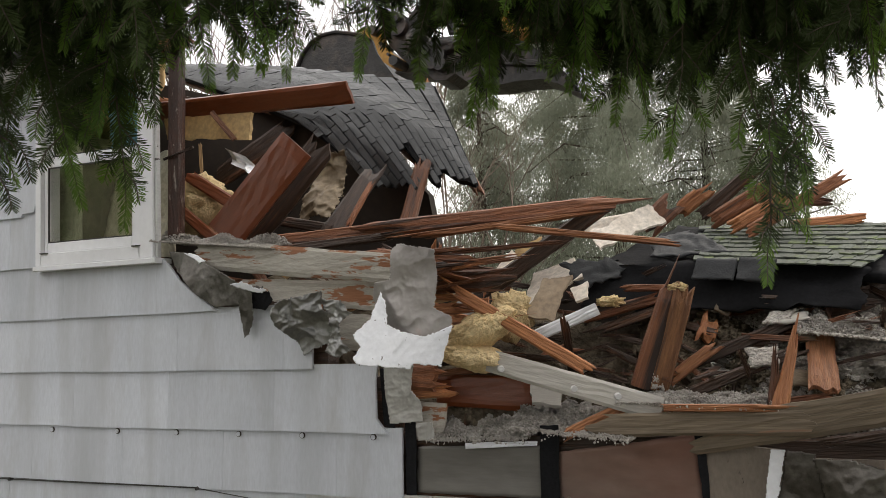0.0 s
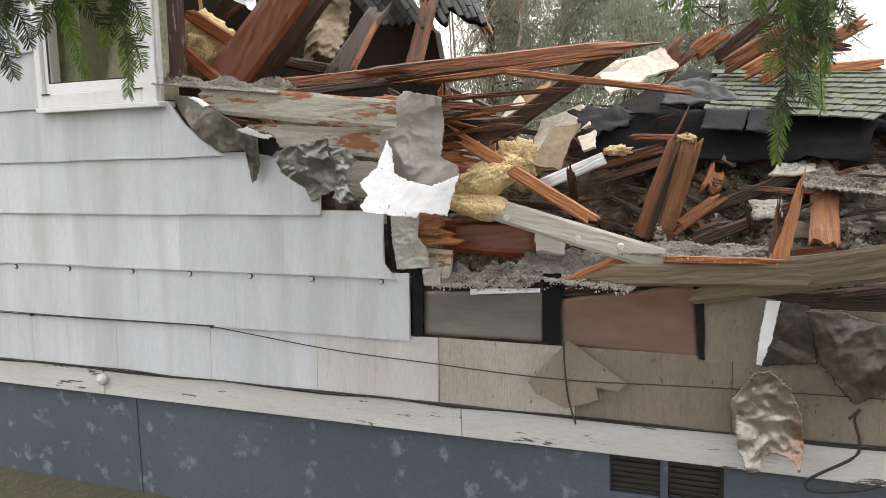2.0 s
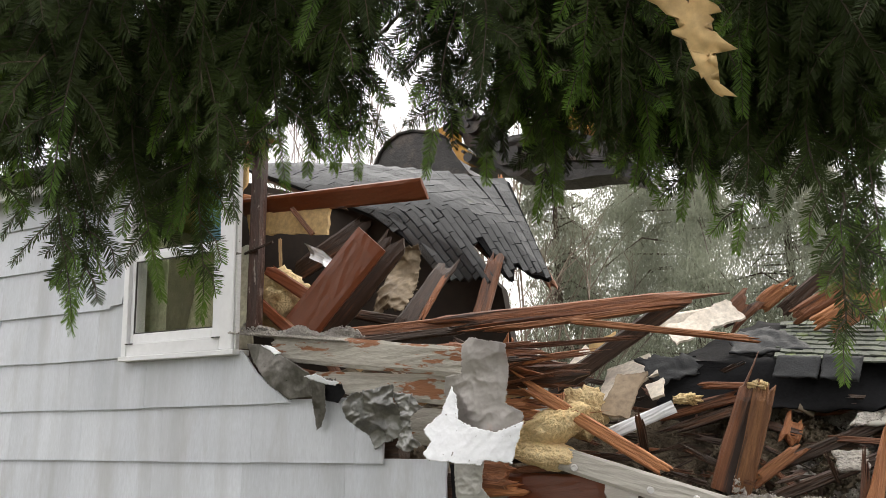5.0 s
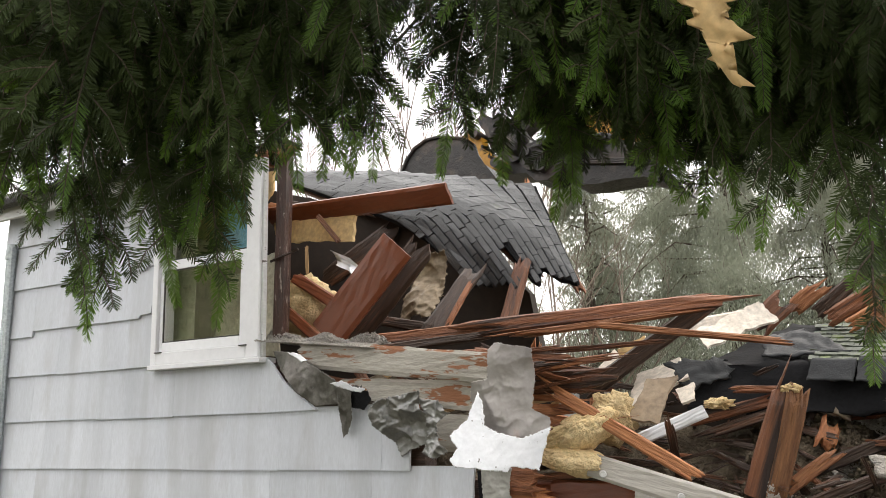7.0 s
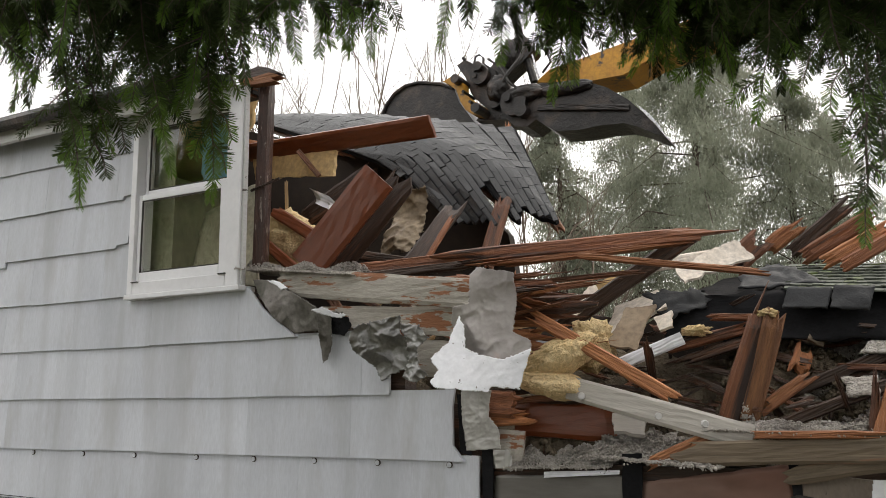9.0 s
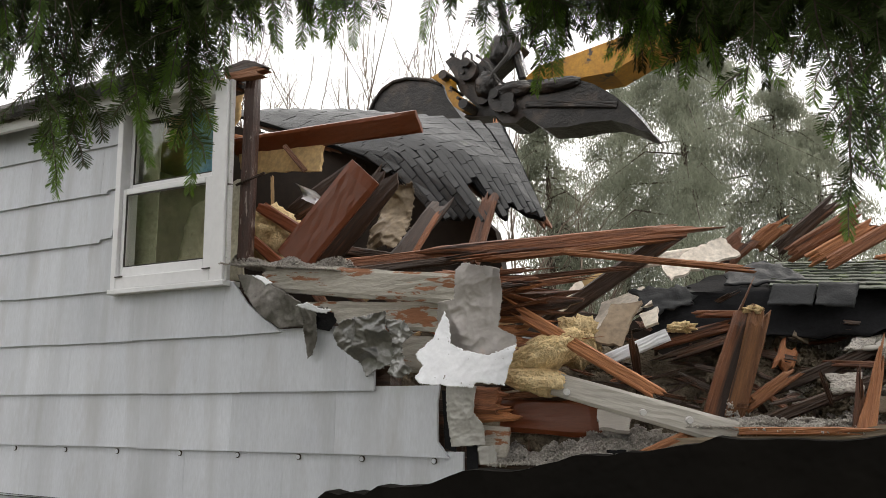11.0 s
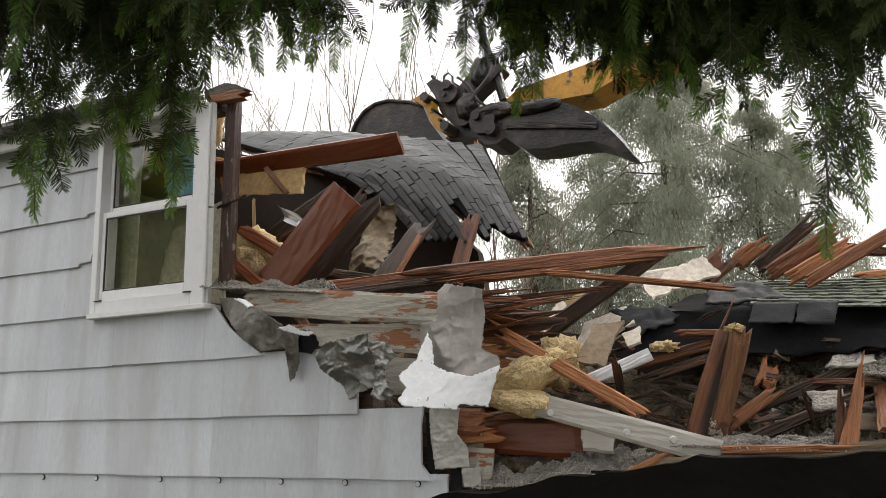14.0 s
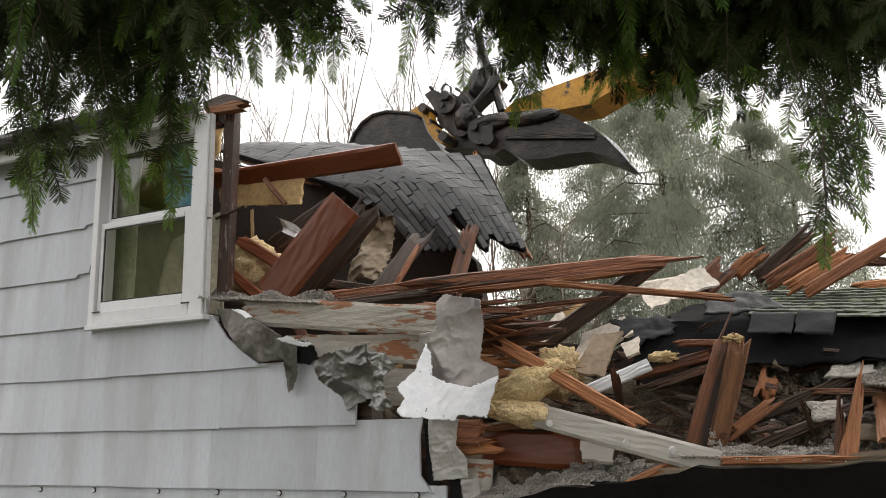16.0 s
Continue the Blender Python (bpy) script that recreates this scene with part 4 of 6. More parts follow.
cable("loop_wire", [(1.681, -0.06, 0.787), (1.717, -0.06, 0.827), (1.699, -0.06, 0.789), (1.717, -0.06, 0.709), (1.699, -0.06, 0.646), (1.552, -0.06, 0.544), (1.572, -0.06, 0.503), (1.72, -0.06, 0.528), (1.791, -0.06, 0.555)], 0.006, "looped dark cable hanging by the foil")

# ---- opening left of the foil: what is left of the room ----
BITS = "loose lumber in the broken room"
plank("wide_board", (-1.183, 0.25, 2.161), (-0.761, 0.3, 2.604), 0.20, 0.035, WOOD_RED, "wide red-brown board leaning across the opening", "board", (0.0, 0.015))
plank("shelf_plank", (-2.031, 0.75, 3.028), (-0.515, 0.42, 2.865), 0.122, 0.035, WOOD_RED, "red-brown plank sticking out of the broken room", "board", (0.0, 0.02), face=(0.25, -0.8, -0.55))
sheet("cream_plaster", [(-2.007, 0.75, 3.013), (-1.25, 0.6, 2.896), (-1.231, 0.55, 2.725), (-1.978, 0.75, 2.852)], CREAM, "cream plaster panel under the protruding plank", "panel", 14, 10, 0.004, 0.012, 0.02, smooth=False)
plank("batten", (-1.52, 0.6, 2.927), (-1.337, 0.56, 2.742), 0.03, 0.02, WOOD_OLD, "small batten on the cream panel", torn=(0, 0.01), group=BITS)
lump("yellow_insulation", (-1.56, 0.55, 2.371), (0.20, 0.10, 0.17), YELLOW_WOOL, "torn yellow glass-wool batt inside the opening", "insulation", 0.35)
plank("maroon_board", (-1.589, 0.48, 2.55), (-1.22, 0.45, 2.328), 0.07, 0.03, WOOD_RED, "maroon painted board over the yellow wool", torn=(0.02, 0.03), group=BITS)
plank("floor_joist", (-1.596, 0.4, 2.359), (-1.26, 0.35, 2.12), 0.06, 0.05, WOOD_RED, "red-brown joist end in the opening", torn=(0.02, 0.03), group=BITS)
plank("fallen_rafter", (-0.785, 0.6, 2.154), (-0.649, 0.9, 2.532), 0.10, 0.045, WOOD_DARK, "fallen dark rafter under the roof panel", torn=(0.03, 0.05), group=BITS)
plank("fallen_rafter", (-0.618, 0.55, 2.208), (-0.568, 0.7, 2.423), 0.03, 0.03, WOOD_OLD, "short fallen rafter under the roof panel", torn=(0.03, 0.05), group=BITS)
plank("fallen_rafter", (-1.182, 0.65, 2.29), (-0.635, 0.7, 2.169), 0.06, 0.05, WOOD_DARK, "dark beam lying across the opening", torn=(0.05, 0.06), group=BITS)
plank("fallen_rafter", (-1.21, 0.42, 2.10), (-0.738, 0.5, 2.621), 0.16, 0.045, WOOD_DARK, "dark joist lying behind the leaning board", torn=(0.03, 0.05), group=BITS)
plank("fallen_rafter", (-2.008, 1.3, 2.693), (-1.528, 1.4, 2.984), 0.14, 0.04, WOOD_DARK, "dark rafter behind the leaning board", torn=(0.03, 0.05), group=BITS)
plank("fallen_rafter", (-0.464, 0.9, 2.178), (-0.423, 1.1, 2.609), 0.09, 0.05, WOOD_OLD, "brown stud standing under the roof edge", torn=(0.03, 0.05), group=BITS)
plank("fallen_rafter", (-0.674, 1.75, 3.058), (-0.699, 1.8, 3.287), 0.035, 0.05, WOOD_NEW, "orange stud end between roof and bucket", torn=(0.03, 0.05), group=BITS)
plank("fallen_rafter", (-2.138, 0.85, 3.139), (-1.837, 0.95, 3.051), 0.05, 0.04, WOOD_NEW, "orange split rafter stub under the roof edge", torn=(0.02, 0.1), group=BITS)
plank("fallen_rafter", (-2.075, 0.85, 3.061), (-1.636, 0.95, 2.977), 0.07, 0.04, WOOD_OLD, "brown broken rafter under the roof edge", torn=(0.02, 0.1), group=BITS)
plank("fallen_rafter", (-2.008, 0.85, 3.145), (-1.77, 0.95, 3.079), 0.03, 0.04, WOOD_DARK, "dark splintered sheathing under the roof edge", torn=(0.02, 0.1), group=BITS)
torn_foil("torn_foil", [(-0.978, 2.619), (-0.88, 2.65), (-0.782, 2.664), (-0.80, 2.45), (-0.832, 2.278), (-0.95, 2.30), (-1.041, 2.243), (-1.02, 2.42)], 0.80, FOIL_TAN, "torn foil insulation hanging under the roof", "foil sheet", 0.05, 6, cell=0.005, rag=0.012, creases=12, weight=0.9)
sheet("torn_foil", [(-1.711, 1.0, 2.807), (-1.579, 1.0, 2.736), (-1.514, 1.0, 2.619), (-1.688, 1.0, 2.713)], FOIL, "bright foil scrap in the dark room", "foil sheet", 10, 10, 0.03, 0.02, size=9)
plank("hanging_lath", (-1.607, 0.6, 2.754), (-1.598, 0.6, 2.573), 0.02, 0.008, WOOD_PALE, "pale lath hanging from the plaster panel", torn=(0.01, 0.03), group=BITS)
for k in range(4):
    x = -1.05 + 0.36 * k
    plank("wall_stud", (x - 0.9, 3.1, 0.64), (x - 0.9 + 0.05, 3.1, 2.7 - 0.25 * k), 0.05, 0.09, WOOD_NEW, "standing stud of the far wall", "stud", (0, 0.06), group="far wall studs")
    sheet("foil_batt", [(x - 0.86, 3.12, 2.5 - 0.25 * k), (x - 0.60, 3.12, 2.4 - 0.25 * k), (x - 0.60, 3.12, 0.7), (x - 0.86, 3.12, 0.7)], FOIL, "foil-faced insulation between the far studs", "insulation", 8, 14, 0.04, 0.02, group="far wall batts")
lump("rubble_mound", (-0.95, 1.2, 1.1), (0.75, 0.7, 0.75), RUBBLE, "dark heap of broken plaster and lath inside the room", "debris", 0.4, 5)
rr = random.Random(77)
for k in range(26):
    a = Vector((rr.uniform(-1.5, -0.15), rr.uniform(0.45, 1.2), rr.uniform(1.72, 1.98)))
    d = Vector((rr.uniform(-1, 1), rr.uniform(-0.3, 0.3), rr.uniform(-0.35, 0.5))).normalized() * rr.uniform(0.18, 0.5)
    plank("lath", a, a + d, rr.uniform(0.02, 0.07), rr.uniform(0.008, 0.03), rr.choice((WOOD_OLD, WOOD_DARK, WOOD_NEW, WOOD_OLD, WOOD_PALE)), "broken lath lying in the opened room", torn=(0.04, 0.05), group="broken laths")
for k in range(5):
    a = Vector((-1.25 + 0.22 * k + rr.uniform(-0.05, 0.05), rr.uniform(0.7, 1.2), 2.0 + rr.uniform(-0.05, 0.05)))
    sheet("drywall_scrap", [a, a + Vector((0.18, 0.05, 0.05)), a + Vector((0.2, 0, -0.14)), a + Vector((-0.02, 0, -0.10))], DRYWALL, "broken drywall scrap in the room", "drywall", 8, 8, 0.01, 0.02, 0.012, group="drywall scraps")

# ---- fallen roof panel ----
panel = thing("roof_panel", (0, 0, 0), "collapsed section of wet grey shingled roof hanging over the room", "roof section")
RA, RB, RC, RD = Vector((-3.013, 1.75, 3.736)), Vector((-0.617, 1.75, 3.238)), Vector((-0.106, 1.15, 2.437)), Vector((-0.636, 0.9, 2.354))
RE = Vector((-1.24, 1.15, 2.922))
def on_panel(u, v, lift=0.0):
    """A place on the bent roof panel: u along its ridge edge, v down its slope."""
    top = RA.lerp(RB, u)
    top.z += 0.05 * math.sin(math.pi * u)
    left = RA.lerp(RE, v / 0.62) if v < 0.62 else RE.lerp(RD, (v - 0.62) / 0.38)
    right = RB.lerp(RC, v)
    p = top + (left - RA) * (1 - u) + (right - RB) * u
    bulge = 0.10 * math.sin(math.pi * min(1, v)) * math.sin(math.pi * min(1, u * 0.9 + 0.1)) + 0.012 * noise.noise((u * 7, v * 7, 2))
    return p + Vector((0.15, -0.75, 0.65)) * (bulge + lift)
def panel_low(u):
    return 0.97 + 0.10 * noise.noise((u * 9, 0.3, 1)) - (0.17 if 0.46 < u < 0.56 else 0) - (0.35 * max(0, 0.10 - u) / 0.10)
b = bmesh.new()
NU, NV = 30, 20
gr = [[[b.verts.new(on_panel(i / NU, min(1, j / NV) * panel_low(i / NU) * 0.98, -0.012 - 0.03 * s)) for j in range(NV + 1)] for i in range(NU + 1)] for s in (0, 1)]
for i in range(NU):
    for j in range(NV):
        b.faces.new((gr[0][i][j], gr[0][i][j + 1], gr[0][i + 1][j + 1], gr[0][i + 1][j]))
        b.faces.new((gr[1][i][j], gr[1][i + 1][j], gr[1][i + 1][j + 1], gr[1][i][j + 1]))
for i in range(NU):
    for j in (0, NV):
        b.faces.new((gr[0][i][j], gr[0][i + 1][j], gr[1][i + 1][j], gr[1][i][j]))
for j in range(NV):
    for i in (0, NU):
        b.faces.new((gr[0][i][j], gr[0][i][j + 1], gr[1][i][j + 1], gr[1][i][j]))
bmesh.ops.recalc_face_normals(b, faces=b.faces)
part("decking", b, TAR, panel, "black felt under the shingles")
rr = random.Random(21)
COLS, TABS = 17, 12
for i in range(COLS):
    for j in range(-1, TABS):
        # A fifth of each column bares black felt, in place of course-edge shadow lines.
        u0, u1 = i / COLS, (i + 0.80) / COLS
        sh = (0.0, 0.42, 0.1, 0.5)[i % 4]
        v0, v1 = (j + sh) / TABS + 0.0016, (j + sh + 1) / TABS - 0.0016
        um = (u0 + u1) / 2
        v0, v1 = max(0, v0), min(v1, panel_low(um) + rr.uniform(-0.02, 0.02))
        if v1 - v0 < 0.02:
            continue
        b = bmesh.new()
        quad = []
        for lift0, lift1 in ((-0.004, 0.013), (-0.012, 0.003)):
            ring = []
            for u, l in ((u0, lift0), (u1, lift1)):
                for v in ((v0, v1) if u == u0 else (v1, v0)):
                    w = rr.uniform(-0.002, 0.002)
                    ring.append(b.verts.new(on_panel(u + w, v + w, l + rr.uniform(-0.001, 0.002))))
            quad.append(ring)
        b.faces.new(quad[0])
        b.faces.new(quad[1][::-1])
        for k in range(4):
            b.faces.new((quad[0][k], quad[1][k], quad[1][(k + 1) % 4], quad[0][(k + 1) % 4]))
        bmesh.ops.recalc_face_normals(b, faces=b.faces)
        part("roof_shingle", b, SHINGLE, panel)
for a, c, w in (((0.05, 0.02), (0.05, 0.45), 0.06), ((0.35, 0.1), (0.38, 0.85), 0.07), ((0.65, 0.1), (0.66, 0.9), 0.07), ((0.95, 0.0), (0.97, 0.95), 0.07)):
    p, q = on_panel(*a, -0.08), on_panel(*c, -0.08)
    part("rafter", board_mesh((q - p).length, w, 0.05, rng_next(), (0.03, 0.08)), WOOD_OLD, panel, m=along(p, q))

# ---- excavator bucket, thumb and arm ----
digger = thing("excavator", (-0.6, 2.2, 3.3), "muddy excavator arm with bucket and thumb resting on the roof", "excavator")
O = Vector((-0.6, 2.2, 3.3))
def rel(p):
    return Vector(p) - O
def extrude_y(outline, y0, y1):
    return prism([(x - O.x, z - O.z) for x, _, z in outline], y0 - O.y, y1 - O.y)
part("bucket_shell", extrude_y([(-1.974, 2.2, 3.657), (-1.921, 2.2, 3.764), (-1.843, 2.2, 3.844), (-1.739, 2.2, 3.89), (-1.612, 2.2, 3.894), (-1.413, 2.2, 3.843), (-1.316, 2.2, 3.793), (-1.27, 2.2, 3.673), (-1.2, 2.2, 3.573), (-1.132, 2.2, 3.474), (-1.615, 2.2, 3.43)], 2.2, 2.85), STEEL, digger, "muddy dark bucket side")
part("bucket_rim", tube([rel(p) for p in ((-1.96, 2.19, 3.666), (-1.912, 2.19, 3.76), (-1.838, 2.19, 3.84), (-1.737, 2.19, 3.886), (-1.612, 2.19, 3.89), (-1.413, 2.19, 3.839), (-1.316, 2.19, 3.789))], 0.014, 6), STEEL, digger)
part("coupler", extrude_y([(-1.344, 2.1, 3.81), (-1.263, 2.1, 3.839), (-1.215, 2.1, 3.839), (-1.183, 2.1, 3.793), (-1.175, 2.1, 3.713), (-1.125, 2.1, 3.638), (-1.066, 2.1, 3.598), (-1.02, 2.1, 3.564), (-1.017, 2.1, 3.529), (-1.054, 2.1, 3.501), (-1.104, 2.1, 3.514), (-1.159, 2.1, 3.558), (-1.2, 2.1, 3.63), (-1.231, 2.1, 3.723), (-1.287, 2.1, 3.773)], 2.08, 2.18), MACHINE, digger, "yellow worn quick coupler plate")
for k, (p, rad) in enumerate((((-1.048, 2.06, 3.537), 0.036), ((-1.21, 2.06, 3.787), 0.034), ((-1.072, 2.16, 3.892), 0.035), ((-0.831, 2.12, 3.595), 0.035), ((-0.724, 2.12, 3.483), 0.05), ((-1.147, 2.07, 3.678), 0.012), ((-1.093, 2.07, 3.591), 0.012))):
    q = rel(p)
    part("pin", tube([q + Vector((0, -0.05, 0)), q + Vector((0, 0.14, 0))], rad, 12), STEEL, digger)
part("linkage", extrude_y([(-1.285, 2.2, 3.967), (-1.217, 2.2, 3.999), (-1.146, 2.2, 3.953), (-1.052, 2.2, 3.935), (-0.974, 2.2, 3.871), (-0.931, 2.2, 3.766), (-0.888, 2.2, 3.671), (-0.837, 2.2, 3.533), (-0.879, 2.2, 3.471), (-1.131, 2.2, 3.504), (-1.055, 2.2, 3.592), (-1.165, 2.2, 3.712), (-1.215, 2.2, 3.855)], 2.2, 2.5), STEEL, digger, "black greasy linkage casting")
part("link_arm", extrude_y([(-1.044, 2.25, 3.902), (-0.934, 2.25, 4.014), (-0.844, 2.25, 4.102), (-0.752, 2.25, 4.118), (-0.675, 2.25, 3.987), (-0.758, 2.25, 3.916), (-0.86, 2.25, 3.848), (-0.954, 2.25, 3.778)], 2.25, 2.4), STEEL, digger)
part("thumb", extrude_y([(-0.898, 2.15, 3.622), (-0.784, 2.15, 3.679), (-0.652, 2.15, 3.676), (-0.48, 2.15, 3.665), (-0.271, 2.15, 3.634), (-0.112, 2.15, 3.555), (0.022, 2.15, 3.45), (0.132, 2.15, 3.332), (0.21, 2.15, 3.229), (0.262, 2.15, 3.151), (0.189, 2.15, 3.182), (0.108, 2.15, 3.234), (-0.006, 2.15, 3.284), (-0.164, 2.15, 3.294), (-0.327, 2.15, 3.288), (-0.492, 2.15, 3.306), (-0.567, 2.15, 3.359), (-0.634, 2.15, 3.416), (-0.705, 2.15, 3.377), (-0.792, 2.15, 3.387), (-0.857, 2.15, 3.453), (-0.9, 2.15, 3.528)], 2.15, 2.45), STEEL, digger, "curved dark steel thumb claw")
part("thumb_edge", extrude_y([(0.081, 2.13, 3.404), (0.176, 2.13, 3.309), (0.232, 2.13, 3.229), (0.275, 2.13, 3.134), (0.217, 2.13, 3.224), (0.16, 2.13, 3.296)], 2.12, 2.14), CHROME, digger, "scraped bright claw edge")
part("stick", extrude_y([(-0.811, 2.6, 3.872), (-0.691, 2.6, 3.954), (-0.416, 2.6, 3.991), (-0.106, 2.6, 4.043), (0.396, 2.6, 4.117), (0.752, 2.6, 4.24), (0.834, 2.6, 4.05), (0.506, 2.6, 3.965), (0.097, 2.6, 3.887), (-0.118, 2.6, 3.799), (-0.424, 2.6, 3.799)], 2.6, 2.95), MACHINE, digger, "yellow excavator stick")
part("cylinder", tube([rel((-0.70, 2.3, 3.756)), rel((-0.79, 2.3, 4.09)), rel((-0.86, 2.3, 4.36))], 0.030, 8), STEEL, digger)
part("rod", tube([rel((-0.655, 2.28, 3.77)), rel((-0.735, 2.28, 4.07))], 0.010, 8), CHROME, digger)
part("pivot_boss", tube([rel((-0.79, 2.10, 3.56)), rel((-0.79, 2.52, 3.56))], 0.10, 18), STEEL, digger)
part("pivot_boss", tube([rel((-1.08, 2.15, 3.84)), rel((-1.08, 2.55, 3.84))], 0.075, 18), STEEL, digger)
part("pivot_boss", tube([rel((-0.96, 2.15, 3.62)), rel((-0.96, 2.55, 3.62))], 0.06, 18), STEEL, digger)
part("hose", tube([rel(p) for p in ((-0.798, 2.5, 4.14), (-0.684, 2.5, 4.071), (-0.641, 2.5, 3.972), (-0.713, 2.5, 3.895))], 0.010, 6), CABLE, digger)
part("hose", tube([rel(p) for p in ((-0.924, 2.45, 3.941), (-0.996, 2.45, 3.91), (-1.047, 2.45, 3.805), (-0.978, 2.45, 3.701))], 0.010, 6), CABLE, digger)
gr = random.Random(31)
for p, r3 in (((-0.93, 2.17, 3.70), (0.09, 0.08, 0.11)), ((-0.72, 2.14, 3.62), (0.16, 0.05, 0.06)), ((-0.86, 2.24, 3.98), (0.07, 0.06, 0.12)), ((-0.40, 2.14, 3.60), (0.20, 0.04, 0.05))):
    part("mud", lump_mesh(r3, gr, 0.16, 4, 1.6), STEEL, digger, "caked mud on the linkage", m=Matrix.Translation(Vector(p) - O), smooth=True)
for k in range(4):
    a = Vector((-1.223, 2.18, 3.928)).lerp(Vector((-0.589, 2.12, 3.635)), gr.random()) - O + Vector((gr.uniform(-0.04, 0.04), 0, gr.uniform(-0.12, 0.10)))
    part("bolt", tube([a, a + Vector((0, -0.035, 0))], gr.uniform(0.010, 0.018), 8), STEEL, digger)
for p, q in (((-0.786, 2.14, 3.635), (-0.241, 2.14, 3.586)), ((-0.615, 2.14, 3.495), (0.038, 2.14, 3.383))):
    a, b = Vector(p) - O, Vector(q) - O
    part("wear_strip", board_mesh((b - a).length, 0.045, 0.03, rng_next(), (0.01, 0.01)), STEEL, digger, m=along(a, b, (0, -1, 0)))
part("hose", tube([rel(p) for p in ((-0.996, 2.15, 3.94), (-0.892, 2.12, 3.843), (-0.828, 2.12, 3.722), (-0.741, 2.12, 3.642), (-0.637, 2.3, 3.725))], 0.013, 6), CABLE, digger)
part("hose", tube([rel(p) for p in ((-0.72, 2.2, 4.011), (-0.747, 2.15, 3.89), (-0.849, 2.12, 3.769), (-0.92, 2.12, 3.653))], 0.016, 6), CABLE, digger)
part("lifting_eye", tube([rel(p) for p in ((-1.187, 2.3, 3.995), (-1.176, 2.3, 4.048), (-1.142, 2.3, 4.059), (-1.109, 2.3, 4.025), (-1.11, 2.3, 3.971))], 0.010, 6), STEEL, digger)
base = thing("excavator_boom", (3.2, 4.5, 0), "yellow excavator boom standing behind the house", "excavator")
part("boom", tube([(0, 0, 1.5), (0.2, 0, 5.0), (-1.2, -0.8, 6.6), tuple(Vector((1.068, 2.78, 4.493)) - Vector((3.2, 4.5, 0)))], [0.3, 0.28, 0.2, 0.15], 8), MACHINE, base)
part("undercarriage", box(2.6, 2.0, 1.5, (0.3, 0.4, 0.75), 0.1), STEEL, base)

# ---- debris on the broken right half ----
PILE = "broken lumber in the debris pile"
def beam(a, b, w, t, mat, label, torn=(0.08, 0.08), **kw):
    return plank("broken_beam", a, b, w, t, mat, label, "lumber", torn, group=PILE, **kw)
beam((-0.959, 0.14, 2.099), (-0.246, 0.3, 2.138), 0.06, 0.06, WOOD_OLD, "red-brown splintered beam along the wall top", (0.05, 0.1))
beam((-0.797, 0.1, 2.054), (-0.177, 0.25, 2.099), 0.04, 0.05, WOOD_DARK, "dark wet splintered beam on the wall top", (0.05, 0.12))
beam((-0.31, 0.25, 2.132), (0.72, 0.8, 2.233), 0.075, 0.06, WOOD_OLD, "long splintered brown beam over the debris", (0.15, 0.12))
beam((-0.144, 0.24, 2.081), (0.557, 0.7, 2.18), 0.03, 0.05, WOOD_NEW, "orange split underside of the long beam", (0.15, 0.15))
beam((0.208, 0.45, 2.129), (1.02, 0.6, 2.003), 0.030, 0.03, WOOD_NEW, "thin orange batten across the debris", (0.05, 0.04))
beam((-0.039, 0.45, 2.017), (0.509, 0.5, 2.035), 0.022, 0.03, WOOD_OLD, "thin brown lath across the debris", (0.05, 0.08))
beam((0.094, 0.6, 1.819), (0.685, 0.8, 2.237), 0.085, 0.06, WOOD_DARK, "dark beam slanting out of the debris", (0.05, 0.08))
beam((0.898, 0.25, 1.393), (1.039, 0.28, 1.788), 0.086, 0.08, WOOD_OLD, "brown half of a split upright post", (0.0, 0.03))
beam((0.967, 0.26, 1.38), (1.091, 0.28, 1.794), 0.080, 0.09, WOOD_SPLIT, "orange-brown half of a split upright post", (0.0, 0.04))
beam((1.015, 0.27, 1.793), (1.068, 0.29, 1.908), 0.012, 0.02, WOOD_DARK, "thin splinter standing off the post top", (0.0, 0.03), taper=0.3)
beam((0.132, 0.1, 1.832), (0.728, 0.12, 1.467), 0.055, 0.04, WOOD_NEW, "orange splintered plank slanting over yellow wool", (0.10, 0.03))
beam((0.442, 0.3, 1.612), (0.702, 0.4, 1.723), 0.055, 0.025, FOIL, "silver-faced board in the debris", (0.006, 0.012))
beam((0.622, 0.42, 1.68), (0.933, 0.5, 1.756), 0.05, 0.05, WOOD_OLD, "brown beam behind the post", (0.08, 0.04))
beam((0.666, 0.42, 1.618), (0.94, 0.5, 1.704), 0.045, 0.05, WOOD_DARK, "dark beam behind the post", (0.08, 0.04))
beam((0.805, 0.45, 1.809), (1.017, 0.5, 1.799), 0.03, 0.04, WOOD_OLD, "short brown beam behind the post top", (0.02, 0.04))
white = thing("bolted_board", (0.296, 0.1, 1.521), "pale painted board with round bolts slanting down the debris", "board")
WB0, WB1 = Vector((0.296, 0.1, 1.526)), Vector((1.019, 0.02, 1.332))
part("plank", board_mesh((WB1 - WB0).length, 0.095, 0.03, rng_next(), (0.02, 0.02)), BOARD_PALE, white, m=Matrix.Translation(-WB0) @ along(WB0, WB1))
for p in ((0.357, 0.075, 1.49), (0.672, 0.05, 1.411), (0.85, 0.03, 1.383)):
    q = Vector(p) - WB0
    part("bolt_head", tube([q, q + Vector((0.006, -0.016, 0))], [0.016, 0.012], 10), TRIM, white, "round painted bolt head")
plank("long_grey_board", (0.789, -0.02, 1.272), (1.534, -0.1, 1.304), 0.085, 0.03, WOOD_GREY, "long weathered board along the wall top", "board", (0.06, 0.02), bow=-0.01)
